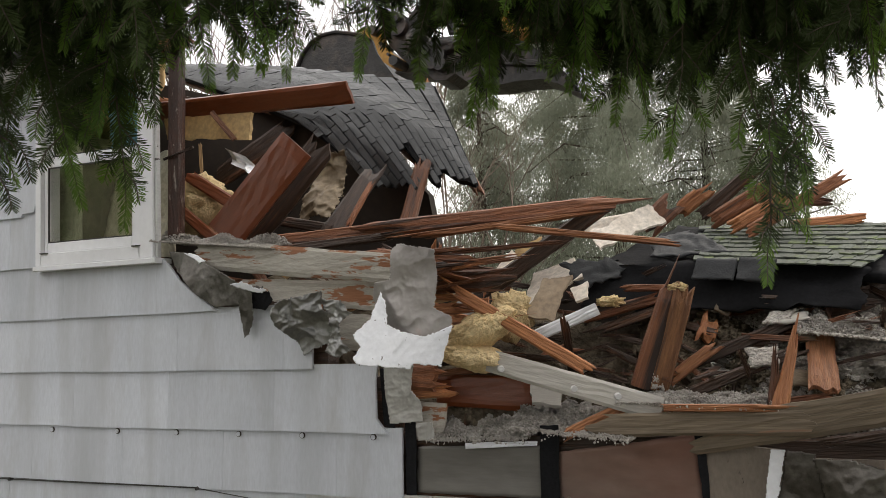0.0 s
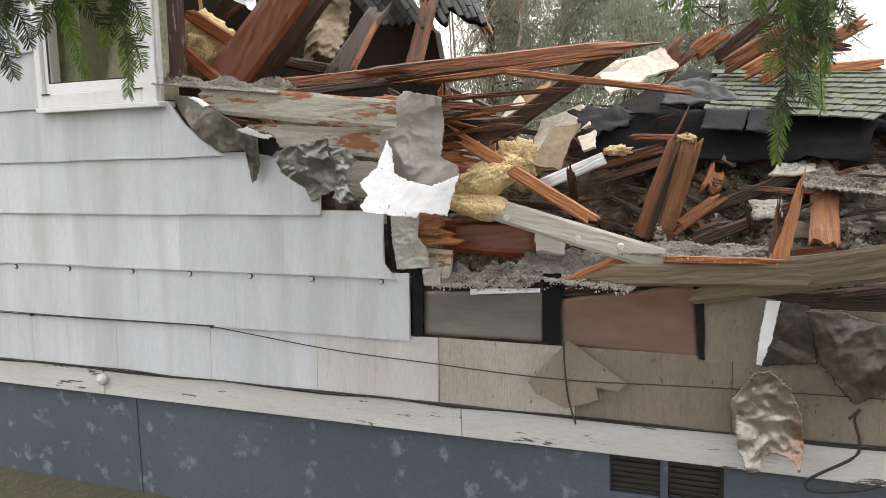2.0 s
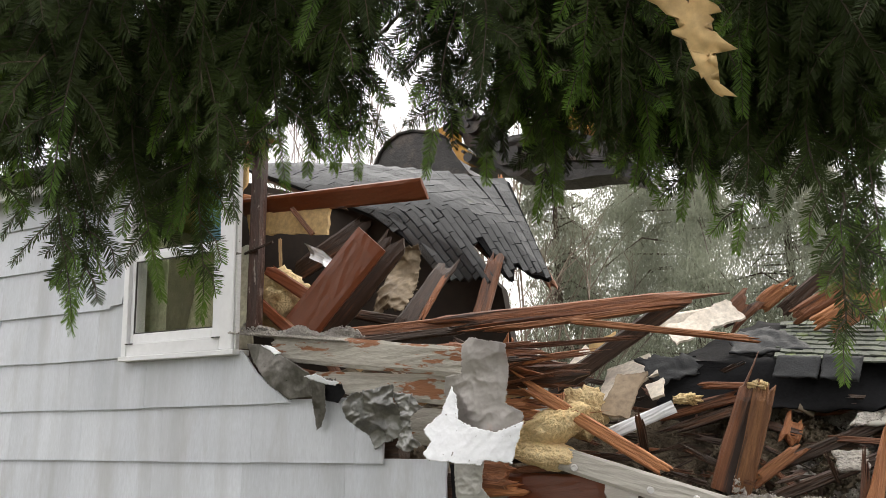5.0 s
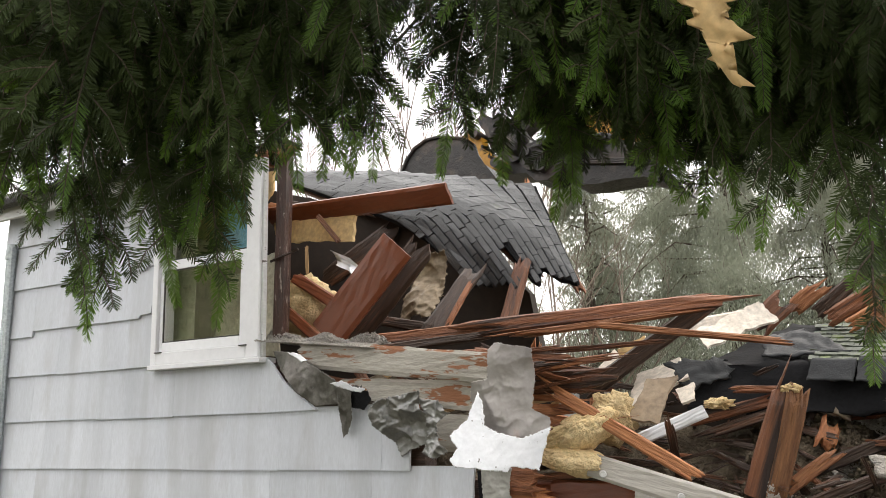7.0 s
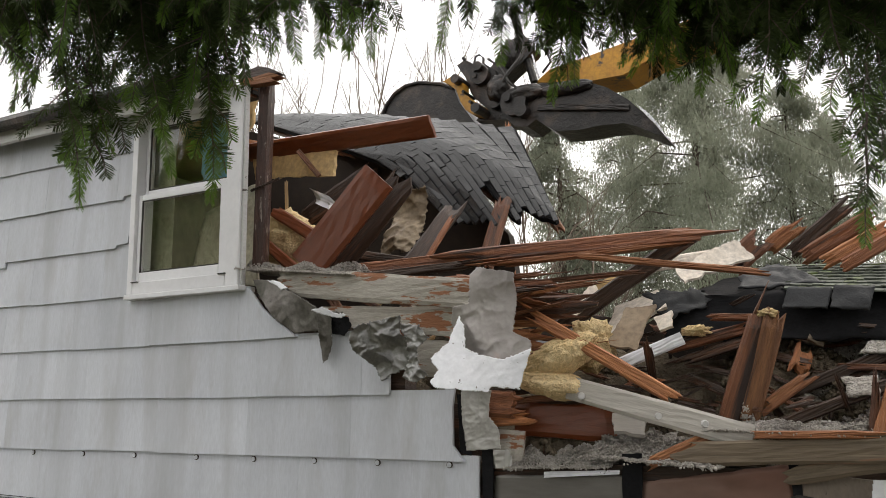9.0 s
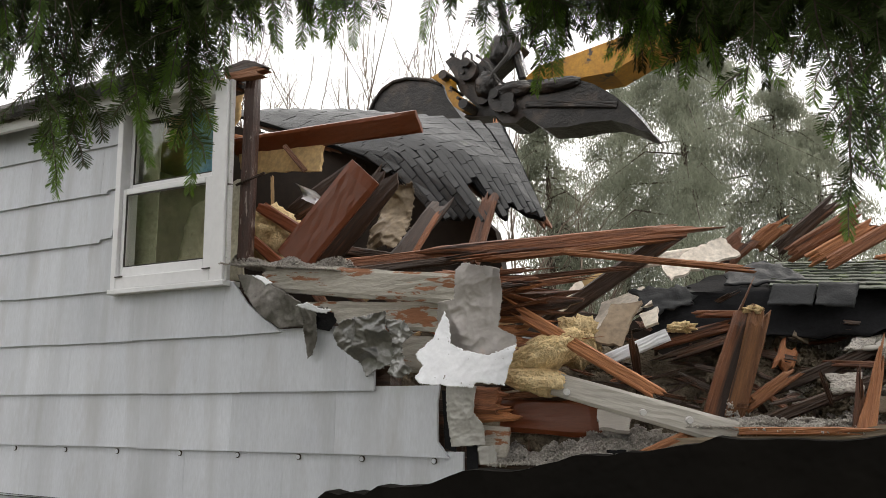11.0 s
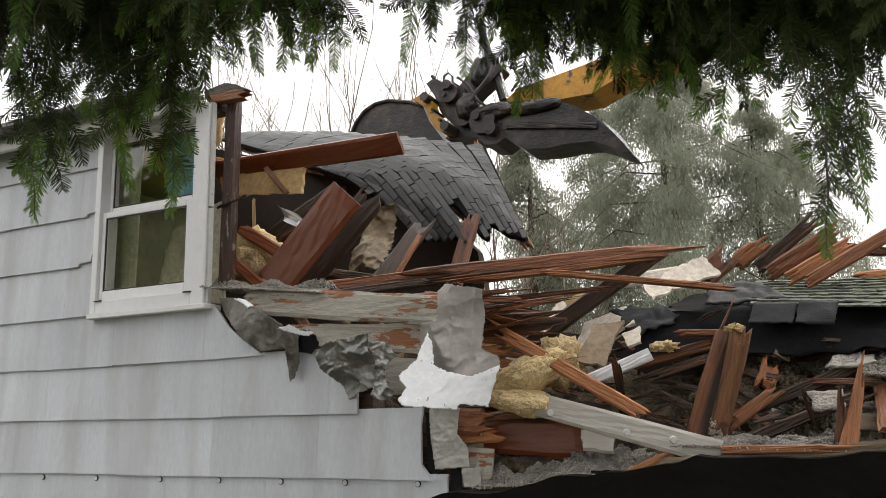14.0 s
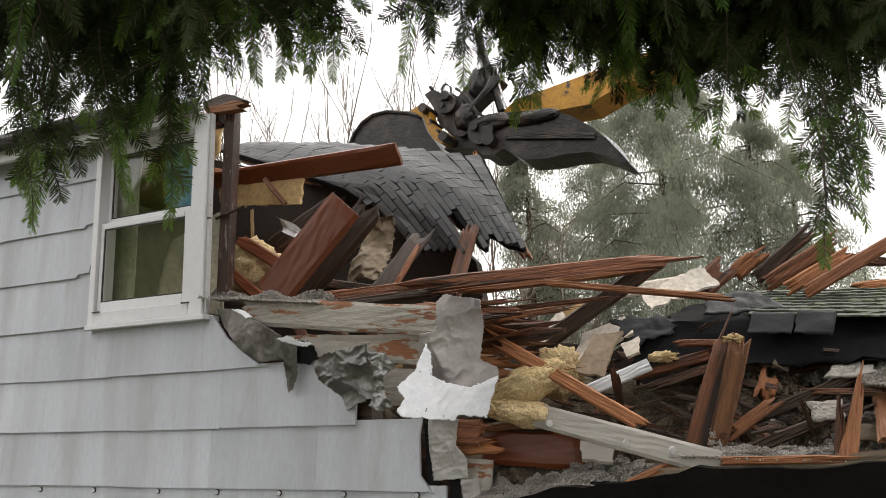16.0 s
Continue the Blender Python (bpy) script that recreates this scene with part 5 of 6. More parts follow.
plank("long_grey_board", (1.116, -0.03, 1.23), (1.866, -0.13, 1.379), 0.125, 0.03, WOOD_GREY, "wide weathered board rising at the wall end", "board", (0.05, 0.02))
beam((1.024, -0.04, 1.343), (1.431, -0.08, 1.349), 0.028, 0.03, WOOD_NEW, "orange splintered board edge", (0.02, 0.12))
beam((0.639, -0.02, 1.229), (0.875, 0.06, 1.34), 0.045, 0.03, WOOD_NEW, "orange broken board end in the grey fluff", (0.02, 0.03))
beam((1.571, -0.14, 1.241), (1.881, -0.16, 1.293), 0.035, 0.04, WOOD_DARK, "dark split beam at the wall end", (0.08, 0.02))
beam((1.436, 0.02, 1.337), (1.499, 0.1, 1.583), 0.06, 0.03, WOOD_NEW, "upright splinter of brown lumber", (0.0, 0.07), taper=0.45)
beam((1.416, 0.04, 1.334), (1.431, 0.06, 1.501), 0.05, 0.03, WOOD_OLD, "short upright splinter of lumber", (0.0, 0.08), taper=0.4)
beam((1.59, 0.1, 1.393), (1.583, 0.6, 1.675), 0.105, 0.04, WOOD_NEW, "orange board end dusted with grey fluff", (0.03, 0.0), face=(0, -0.8, 0.6))
beam((1.012, 0.25, 1.418), (1.205, 0.35, 1.562), 0.05, 0.04, WOOD_NEW, "orange-brown beam end beside the post", (0.02, 0.05))
beam((1.091, 0.35, 1.48), (1.508, 0.45, 1.646), 0.05, 0.05, WOOD_DARK, "dark beam dusted with fluff", (0.02, 0.05))
beam((1.138, 0.45, 1.569), (1.168, 0.5, 1.659), 0.075, 0.05, WOOD_NEW, "short orange block behind the post", (0.02, 0.03))
beam((0.772, 1.3, 2.141), (0.918, 1.35, 2.279), 0.13, 0.04, WOOD_OLD, "broken wide brown board end", (0.05, 0.08))
beam((0.935, 1.4, 2.23), (1.085, 1.4, 2.336), 0.09, 0.04, WOOD_NEW, "orange board end on the pile", (0.02, 0.08))
beam((1.046, 1.4, 2.196), (1.346, 1.4, 2.432), 0.075, 0.05, WOOD_DARK, "dark beam end rising from the pile", (0.02, 0.05))
beam((1.094, 1.3, 2.142), (1.441, 1.3, 2.332), 0.085, 0.05, WOOD_OLD, "brown beam with pale grain on the pile", (0.02, 0.05))
beam((1.207, 1.2, 2.104), (1.512, 1.25, 2.264), 0.07, 0.05, WOOD_NEW, "orange beam resting on the pile", (0.02, 0.05))
beam((1.301, 1.1, 2.069), (1.759, 1.2, 2.323), 0.065, 0.05, WOOD_OLD, "long brown beam reaching off the pile", (0.02, 0.05))
beam((1.382, 1.35, 2.281), (1.648, 1.3, 2.208), 0.05, 0.04, WOOD_OLD, "brown crosspiece on the pile", (0.02, 0.05))
beam((1.491, 1.5, 2.119), (1.844, 1.5, 2.131), 0.06, 0.05, WOOD_NEW, "orange beam at the pile's end", (0.02, 0.05))
beam((0.402, 1.0, 2.134), (0.777, 1.3, 2.206), 0.07, 0.03, DRYWALL, "pale plaster-covered board", (0.04, 0.1))
def slab_piece(c, mat, label, thick=0.014, ragged=0.014, category="drywall"):
    """A flat broken slab with straight and chipped edges."""
    return solo("drywall_piece", sheet_mesh(c, 16, 16, 0.004, rng_next(), ragged, thick, 4.0), mat, label, category)
slab_piece([(0.196, 0.75, 2.037), (0.237, 0.75, 1.992), (0.179, 0.55, 1.855), (0.123, 0.55, 1.877)], DRYWALL, "white broken drywall piece among beams", 0.014)
slab_piece([(0.327, 0.7, 1.907), (0.517, 0.72, 1.975), (0.616, 0.5, 1.872), (0.321, 0.5, 1.748)], DRYWALL, "white drywall slab under the dark beam", 0.014)
slab_piece([(0.457, 0.42, 1.867), (0.579, 0.44, 1.881), (0.517, 0.32, 1.676), (0.405, 0.3, 1.704)], BOARD_TAN, "tan broken panel standing in the debris", 0.014)
slab_piece([(0.205, 0.8, 2.042), (0.338, 0.85, 2.092), (0.332, 0.8, 2.03), (0.215, 0.8, 1.988)], CREAM, "cream plaster scrap behind the dark beam", 0.014)
slab_piece([(0.571, 0.42, 1.816), (0.652, 0.42, 1.845), (0.67, 0.36, 1.779), (0.618, 0.36, 1.76)], DRYWALL, "small white drywall chip beside the felt", 0.014)
slab_piece([(1.295, 0.42, 1.452), (1.393, 0.45, 1.477), (1.417, 0.3, 1.378), (1.273, 0.3, 1.374)], BOARD_PALE, "grey painted board scrap in the loose fill", 0.014)
slab_piece([(1.162, 0.42, 1.481), (1.239, 0.45, 1.497), (1.259, 0.34, 1.432), (1.177, 0.33, 1.416)], BOARD_PALE, "pale board chip in the loose fill", 0.014)
slab_piece([(0.437, 0.2, 1.417), (0.59, 0.2, 1.396), (0.596, 0.1, 1.333), (0.477, 0.1, 1.348)], BOARD_PALE, "pale scrap behind the bolted board", 0.014)
sheet("drywall_piece", [(0.532, 1.0, 2.118), (0.813, 1.2, 2.264), (0.889, 1.2, 2.169), (0.606, 0.9, 2.028)], DRYWALL, "pale plaster slab on top of the pile", "drywall", 16, 12, 0.006, 0.025, 0.012, smooth=False)
lump("yellow_insulation", (0.235, 0.14, 1.645), (0.185, 0.085, 0.075), YELLOW_WOOL, "fold of yellow glass wool spilling from the wall", "insulation", 0.20, 5, -22, 1.2)
lump("yellow_insulation", (0.215, 0.12, 1.535), (0.155, 0.08, 0.06), YELLOW_WOOL, "lower fold of yellow glass wool in the wall break", "insulation", 0.20, 5, 8, 1.2)
lump("yellow_insulation", (0.313, 0.32, 1.702), (0.10, 0.07, 0.10), YELLOW_WOOL, "upright tuft of yellow glass wool", "insulation", 0.45, 4)
lump("yellow_tuft", (0.753, 0.42, 1.752), (0.055, 0.035, 0.022), YELLOW_WOOL, "small tuft of yellow glass wool on a beam", "insulation", 0.45, 4)
lump("yellow_tuft", (1.069, 0.27, 1.796), (0.035, 0.03, 0.02), YELLOW_WOOL, "tuft of yellow glass wool on the post top", "insulation", 0.45, 4)

# collapsed dark roof half
slab = thing("collapsed_roof", (1.6, 1.0, 2.0), "collapsed mossy roof half with torn black felt edge", "roof section")
S0 = Vector((1.6, 1.0, 2.0))
def part_sheet(name, c, mat, label, **kw):
    nu, nv = kw.pop("nu", 20), kw.pop("nv", 14)
    b = sheet_mesh(c, nu, nv, kw.pop("crumple", 0.015), rng_next(), kw.pop("ragged", 0.03), kw.pop("thick", 0.01), kw.pop("size", 5.0))
    for v in b.verts:
        v.co -= S0
    return part(name, b, mat, slab, label, smooth=True)
part_sheet("felt_edge", [(0.603, 0.62, 1.95), (1.77, 0.55, 1.858), (1.745, 0.42, 1.687), (0.607, 0.5, 1.724)], TAR, "torn black felt hanging over the edge", crumple=0.03, ragged=0.05)
part_sheet("felt_corner", [(0.517, 0.55, 1.941), (0.745, 0.62, 1.952), (0.79, 0.56, 1.88), (0.613, 0.5, 1.823)], TAR_GREY, "grey torn roofing corner", crumple=0.02, ragged=0.04)
part_sheet("deck", [(0.901, 1.6, 2.169), (1.991, 1.6, 2.103), (1.88, 0.55, 1.817), (0.627, 0.62, 1.919)], TAR, "black felt deck of the fallen roof", thick=0.04)
part_sheet("flap", [(0.884, 0.95, 2.072), (1.041, 0.95, 2.094), (1.25, 0.72, 1.962), (0.893, 0.7, 1.962)], TAR_GREY, "folded grey shingle flap", crumple=0.03, ragged=0.02)
for k in range(9):
    for i in range(16):
        v0, v1 = k / 9, (k + 1.25) / 9
        tl, tr = Vector((1.023, 1.55, 2.143)), Vector((2.08, 1.55, 2.088))
        bl, br = Vector((1.101, 0.56, 1.907)), Vector((1.766, 0.5, 1.837))
        u0, u1 = (i + 0.5 * (k % 2)) / 16, (i + 0.96 + 0.5 * (k % 2)) / 16
        q = [tl.lerp(tr, u).lerp(bl.lerp(br, u), v) - S0 + Vector((0, 0, 0.012 + 0.006 * rr.random() + (0.009 if v == v1 else 0))) for u, v in ((u0, v0), (u1, v0), (u1, v1), (u0, v1))]
        b = bmesh.new()
        t0 = [b.verts.new(p) for p in q]
        t1 = [b.verts.new(p - Vector((0, 0, 0.006))) for p in q]
        b.faces.new(t0)
        b.faces.new(t1[::-1])
        for e in range(4):
            b.faces.new((t0[e], t1[e], t1[(e + 1) % 4], t0[(e + 1) % 4]))
        bmesh.ops.recalc_face_normals(b, faces=b.faces)
        part("roof_shingle", b, MOSSY, slab)
sheet("shingle_flap", [(1.119, 0.52, 1.926), (1.285, 0.52, 1.918), (1.27, 0.46, 1.822), (1.095, 0.47, 1.835)], TAR_GREY, "wet grey shingle strip hanging over the roof edge", "shingle", 10, 8, 0.01, 0.008, 0.006, group="hanging shingles")
sheet("shingle_flap", [(1.29, 0.51, 1.916), (1.45, 0.5, 1.903), (1.422, 0.44, 1.798), (1.282, 0.45, 1.821)], TAR_GREY, "wet grey shingle strip curling over the roof edge", "shingle", 10, 8, 0.02, 0.01, 0.006, group="hanging shingles")

# Added dark sheet in place of the black void below the slab.
solo("wall_rear", prism([(0.162, 0.98, 1.713)[::2], (0.509, 0.98, 1.9)[::2], (0.869, 0.98, 1.948)[::2], (1.836, 0.98, 1.89)[::2], (2.9, 0.64), (0.2, 0.64)], 0.98, 1.05), SHADE_AND_RIM, "added dark sheet standing for the shade under the fallen roof", "wall", kind="structure")
# rubble beneath, and loose fill
for at, r3 in (((1.745, 0.6, 1.554), (0.20, 0.18, 0.09)), ((1.857, 0.42, 1.495), (0.16, 0.12, 0.07)), ((0.578, 0.25, 1.268), (0.20, 0.12, 0.07)), ((0.221, 0.22, 1.213), (0.16, 0.10, 0.06)), ((1.613, 0.4, 1.452), (0.14, 0.10, 0.05))):
    lump("loose_fill", at, r3, CELLULOSE, "soft bank of grey loose-fill insulation", "insulation", 0.45, 5, 0, 3.0, "stuff")
sc = random.Random(88)
for k in range(16):
    a = Vector((sc.uniform(0.9, 1.95), sc.uniform(0.22, 0.55), 0))
    a.z = 1.30 + 0.55 * min(1, (a.y - 0.08) / 0.6) + sc.uniform(-0.02, 0.06)
    e, f = Vector((sc.uniform(0.05, 0.13), sc.uniform(-0.03, 0.05), sc.uniform(-0.03, 0.03))), Vector((sc.uniform(-0.03, 0.03), -0.05, -sc.uniform(0.03, 0.08)))
    sheet("drywall_scrap", [a, a + e, a + e + f, a + f], sc.choice((CELLULOSE, WOOD_GREY, BOARD_PALE)), "small drywall scrap in the rubble", "drywall", 6, 6, 0.008, 0.02, 0.010, group="rubble scraps")
def heap_height(x, y):
    return 1.16 + 0.50 * max(0, min(1, (y - 0.08) / 0.55)) + 0.10 * noise.noise((x * 2.2, y * 2.2, 3)) + 0.05 * noise.noise((x * 7, y * 7, 5)) + 0.025 * noise.noise((x * 19, y * 19, 8))


def drift(x0, x1, y0, y1, count, mat, label, size, patch, level):
    """Loose fill lying in uneven patches on the rubble."""
    rng = rng_next()
    bm = bmesh.new()
    while count:
        x, y = rng.uniform(x0, x1), rng.uniform(y0, y1)
        thick = noise.noise((x * 5 + patch, y * 5, 1)) + 0.5 * noise.noise((x * 13 + patch, y * 13, 2)) - level
        count -= 1
        if thick < 0:
            continue
        at = Vector((x, y, heap_height(x, y) + 0.16 * thick * rng.random() ** 0.5))
        s = size * rng.uniform(0.5, 1.7)
        turn = Euler((rng.uniform(0, 6), rng.uniform(0, 6), rng.uniform(0, 6))).to_matrix()
        vs = [bm.verts.new(at + turn @ (Vector(p) * s * rng.uniform(0.5, 1.6))) for p in ((1, 0, 0), (-1, 0, 0), (0, 1, 0), (0, -1, 0), (0, 0, 1), (0, 0, -1))]
        for a in (0, 1):
            for b in (2, 3):
                for c in (4, 5):
                    bm.faces.new((vs[a], vs[b], vs[c]) if (a + b + c) % 2 == 0 else (vs[a], vs[c], vs[b]))
    return solo("loose_insulation", bm, mat, label, "insulation", kind="stuff", smooth=True)


rub = bmesh.new()
bmesh.ops.create_grid(rub, x_segments=90, y_segments=50, size=0.5)
for v in rub.verts:
    x, y = 0.95 + v.co.x * 2.4, 0.70 + v.co.y * 1.25
    v.co = Vector((x, y, heap_height(x, y)))
solo("rubble", rub, RUBBLE, "heap of broken plaster and dirt filling the collapsed room", "debris", kind="stuff", smooth=True)
flock((0.08, 0.1, 1.202), (0.495, 0.1, 1.214), 700, 0.12, 0.09)
flock((0.401, 0.16, 1.251), (0.921, 0.1, 1.226), 1000, 0.16, 0.12)
flock((0.85, 0.12, 1.355), (1.45, 0.10, 1.34), 800, 0.10, 0.06)
flock((1.508, 0.5, 1.60), (1.914, 0.45, 1.55), 1200, 0.16, 0.10)
flock((1.718, -0.02, 1.277), (1.894, -0.02, 1.292), 300, 0.08, 0.08)
drift(0.95, 2.1, 0.12, 0.75, 40000, CELLULOSE, "grey loose-fill insulation drifted over the rubble", 0.0046, 0.0, -0.15)
drift(0.85, 2.1, 0.15, 0.75, 9000, RUBBLE, "tan plaster crumbs on the rubble", 0.011, 9.0, 0.05)
drift(0.1, 0.9, 0.10, 0.6, 7000, RUBBLE, "brown plaster crumbs behind the bolted board", 0.010, 4.0, 0.1)
beam((1.091, 0.22, 1.37), (1.50, 0.30, 1.53), 0.045, 0.04, WOOD_DARK, "dark lath dusted with fluff on the rubble", (0.02, 0.06))
beam((1.30, 0.16, 1.33), (1.62, 0.24, 1.36), 0.03, 0.03, WOOD_OLD, "brown lath lying in the loose fill", (0.04, 0.06))
for k in range(105):
    a = Vector((rr.uniform(0.1, 2.0), rr.uniform(0.22, 0.75), 0))
    a.z = 1.25 + 0.55 * min(1, max(0, (a.y - 0.08) / 0.6)) + rr.uniform(-0.06, 0.05)
    d = Vector((rr.uniform(-1, 1), rr.uniform(-0.5, 0.5), rr.uniform(-0.25, 0.25))).normalized() * rr.uniform(0.08, 0.32)
    # Two thirds dark wood, chosen to stand for deep shade among the pieces.
    plank("splinter", a, a + d, rr.uniform(0.008, 0.04), rr.uniform(0.006, 0.02), rr.choice((WOOD_OLD, WOOD_DARK, WOOD_DARK, WOOD_DARK, WOOD_DARK, WOOD_OLD)), "broken splinter of framing lumber in the rubble", torn=(0.05, 0.06), group="lumber splinters")

# ---- fence top close below the camera ----
fb = bmesh.new()
fx = [1.38 + 0.0025 * i for i in range(120)]
crest = [(x, 1.4605 + 0.0165 * min(1, max(0, (x - 1.445) / 0.09)) ** 0.8 - 0.05 * max(0, 1.45 - x) + 0.0012 * noise.noise((x * 120, 1, 2)) + 0.0009 * noise.noise((x * 420, 4, 2)) - 0.0018) for x in fx]
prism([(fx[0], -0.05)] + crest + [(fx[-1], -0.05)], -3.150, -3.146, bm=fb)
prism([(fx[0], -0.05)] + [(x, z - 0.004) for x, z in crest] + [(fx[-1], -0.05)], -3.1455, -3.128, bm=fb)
solo("fence_board", fb, FENCE, "near-black rough-topped fence board standing in the yard", "fence")

# ---- conifer overhead ----
def needle_spray(rng, length, twigs, width):
    """A drooping branchlet hanging along -z: a stem and side twigs like feathers, each with two combed ranks of short flat needles."""
    stem, dark, fresh = bmesh.new(), bmesh.new(), bmesh.new()

    def needles(bm, a, b, size, side, f0, f1):
        d = b - a
        L = d.length
        d.normalize()
        s = (side - side.dot(d) * d).normalized()
        up = d.cross(s)
        for rank, step in ((-1, 0.0021), (1, 0.0021), (0, 0.0042)):
            n = max(3, int(L / step))
            for i in range(n):
                f = (i + rng.random()) / n
                g = f0 + (f1 - f0) * f
                long = size * rng.uniform(0.8, 1.08) * (1 - 0.45 * g ** 4) * (0.8 if rank == 0 else 1)
                out = s * rank + up * rng.gauss(0, 0.22) if rank else up * rng.choice((-1, 1)) + s * rng.gauss(0, 0.5)
                way = (out * rng.uniform(0.70, 0.86) + d * (rng.uniform(0.42, 0.62) + 0.5 * g ** 5)).normalized()
                p = a + d * L * f
                e = p + way * long - Vector((0, 0, 0.10 * long))
                q = way.cross(up + s * rng.gauss(0, 0.5) + d * rng.gauss(0, 0.3))
                q = q.normalized() * 0.00085
                m = p.lerp(e, 0.75)
                bm.faces.new([bm.verts.new(p - q * 0.6), bm.verts.new(p + q * 0.6), bm.verts.new(m + q), bm.verts.new(e), bm.verts.new(m - q)])

    pts = [Vector((0, 0, 0))]
    drift = Vector((rng.uniform(-0.25, 0.25), rng.uniform(-0.2, 0.2), -1))
    for i in range(8):
        drift += Vector((rng.gauss(0, 0.06), rng.gauss(0, 0.06), 0))
        pts.append(pts[-1] + drift.normalized() * length / 8)
    tube(pts, [0.0022 - 0.0002 * i for i in range(9)], 4, stem)
    face = Vector((1, rng.uniform(-0.35, 0.35), 0)).normalized()
    for i in range(8):
        needles(dark if i < 5 else fresh, pts[i], pts[i + 1], 0.025, face, i / 8, (i + 1) / 8)
    for k in range(twigs):
        f = 0.04 + 0.72 * (k + rng.random() * 0.6) / twigs
        i = min(7, int(f * 8))
        p = pts[i].lerp(pts[i + 1], f * 8 - i)
        sgn = 1 if k % 2 else -1
        reach = width * rng.uniform(0.6, 1.1) * (1.0 - 0.6 * f)
        e = p + face * sgn * reach * rng.uniform(0.45, 0.75) + Vector((0, rng.gauss(0, 0.02), -reach * rng.uniform(0.65, 0.95)))
        m = p.lerp(e, 0.5) + face * sgn * 0.10 * reach
        tube([p, m, e], [0.0015, 0.0012, 0.0008], 3, stem)
        needles(dark, p, m, 0.023, face, 0.0, 0.5)
        needles(fresh if rng.random() < 0.5 else dark, m, e, 0.023, face, 0.5, 1.0)
    return stem, dark, fresh


tree = thing("overhanging_conifer", (3.4, -2.3, 0), "dark green conifer with drooping needle branches over the yard", "tree")
part("trunk", tube([(0, 0, -0.2), (0.03, 0, 1.5), (0.0, 0.04, 4), (0, 0, 8), (0, 0, 11)], [0.24, 0.20, 0.17, 0.10, 0.02], 12), BARK, tree)
T0 = Vector((3.4, -2.3, 0))
KINDS = []
for k in range(7):
    rng = random.Random(500 + k)
    st, dk, fr = needle_spray(rng, (0.24, 0.30, 0.36, 0.20, 0.28, 0.40, 0.33)[k], (4, 6, 7, 3, 5, 8, 6)[k], (0.12, 0.15, 0.17, 0.09, 0.13, 0.18, 0.15)[k])
    # Same tip mesh in dark needles, the shade of the boughs as colour.
    shade_fr = fr.copy()
    KINDS.append((mesh_of("stem", st, BARK), mesh_of("needles", dk, NEEDLE), mesh_of("fresh_needles", fr, NEEDLE_TIP), mesh_of("shaded_needles", shade_fr, NEEDLE)))
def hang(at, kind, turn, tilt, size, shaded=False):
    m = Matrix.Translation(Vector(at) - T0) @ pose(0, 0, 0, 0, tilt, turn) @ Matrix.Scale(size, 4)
    st, dk, fr, shade_fr = KINDS[kind]
    fr = shade_fr if shaded else fr
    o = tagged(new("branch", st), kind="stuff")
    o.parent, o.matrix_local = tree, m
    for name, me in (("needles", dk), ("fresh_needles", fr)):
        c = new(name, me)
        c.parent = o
rg = random.Random(900)
# hanging tips: place of the tip, kind and turn
LENGTH = (0.24, 0.30, 0.36, 0.20, 0.28, 0.40, 0.33)
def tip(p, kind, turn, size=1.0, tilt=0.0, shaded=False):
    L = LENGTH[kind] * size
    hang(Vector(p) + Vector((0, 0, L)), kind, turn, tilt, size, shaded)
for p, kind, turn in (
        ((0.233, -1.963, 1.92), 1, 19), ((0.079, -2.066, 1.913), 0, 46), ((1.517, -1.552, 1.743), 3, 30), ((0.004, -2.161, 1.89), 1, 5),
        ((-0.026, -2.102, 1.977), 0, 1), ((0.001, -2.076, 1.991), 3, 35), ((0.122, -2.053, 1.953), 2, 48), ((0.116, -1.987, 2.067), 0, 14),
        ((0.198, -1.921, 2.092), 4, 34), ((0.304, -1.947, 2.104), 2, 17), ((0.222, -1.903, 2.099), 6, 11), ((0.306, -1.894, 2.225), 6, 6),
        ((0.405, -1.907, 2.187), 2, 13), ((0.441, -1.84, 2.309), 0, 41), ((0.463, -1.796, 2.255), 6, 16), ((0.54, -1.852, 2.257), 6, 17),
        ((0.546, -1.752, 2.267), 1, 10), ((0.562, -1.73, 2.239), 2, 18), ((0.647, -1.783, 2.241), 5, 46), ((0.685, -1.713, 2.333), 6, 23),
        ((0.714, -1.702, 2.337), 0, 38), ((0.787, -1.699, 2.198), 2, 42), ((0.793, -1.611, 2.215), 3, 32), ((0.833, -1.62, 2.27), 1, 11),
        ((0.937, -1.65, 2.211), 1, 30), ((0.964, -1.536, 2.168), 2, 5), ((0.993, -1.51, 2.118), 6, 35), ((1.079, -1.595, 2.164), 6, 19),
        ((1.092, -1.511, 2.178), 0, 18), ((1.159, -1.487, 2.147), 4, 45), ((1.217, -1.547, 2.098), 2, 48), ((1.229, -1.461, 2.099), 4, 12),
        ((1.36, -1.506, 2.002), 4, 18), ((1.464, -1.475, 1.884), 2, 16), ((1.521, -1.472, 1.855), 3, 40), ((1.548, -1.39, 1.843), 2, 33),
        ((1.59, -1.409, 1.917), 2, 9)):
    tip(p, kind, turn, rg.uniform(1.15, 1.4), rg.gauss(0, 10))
# the dense boughs above them, laid out along sight lines from the eye
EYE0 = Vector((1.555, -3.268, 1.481))
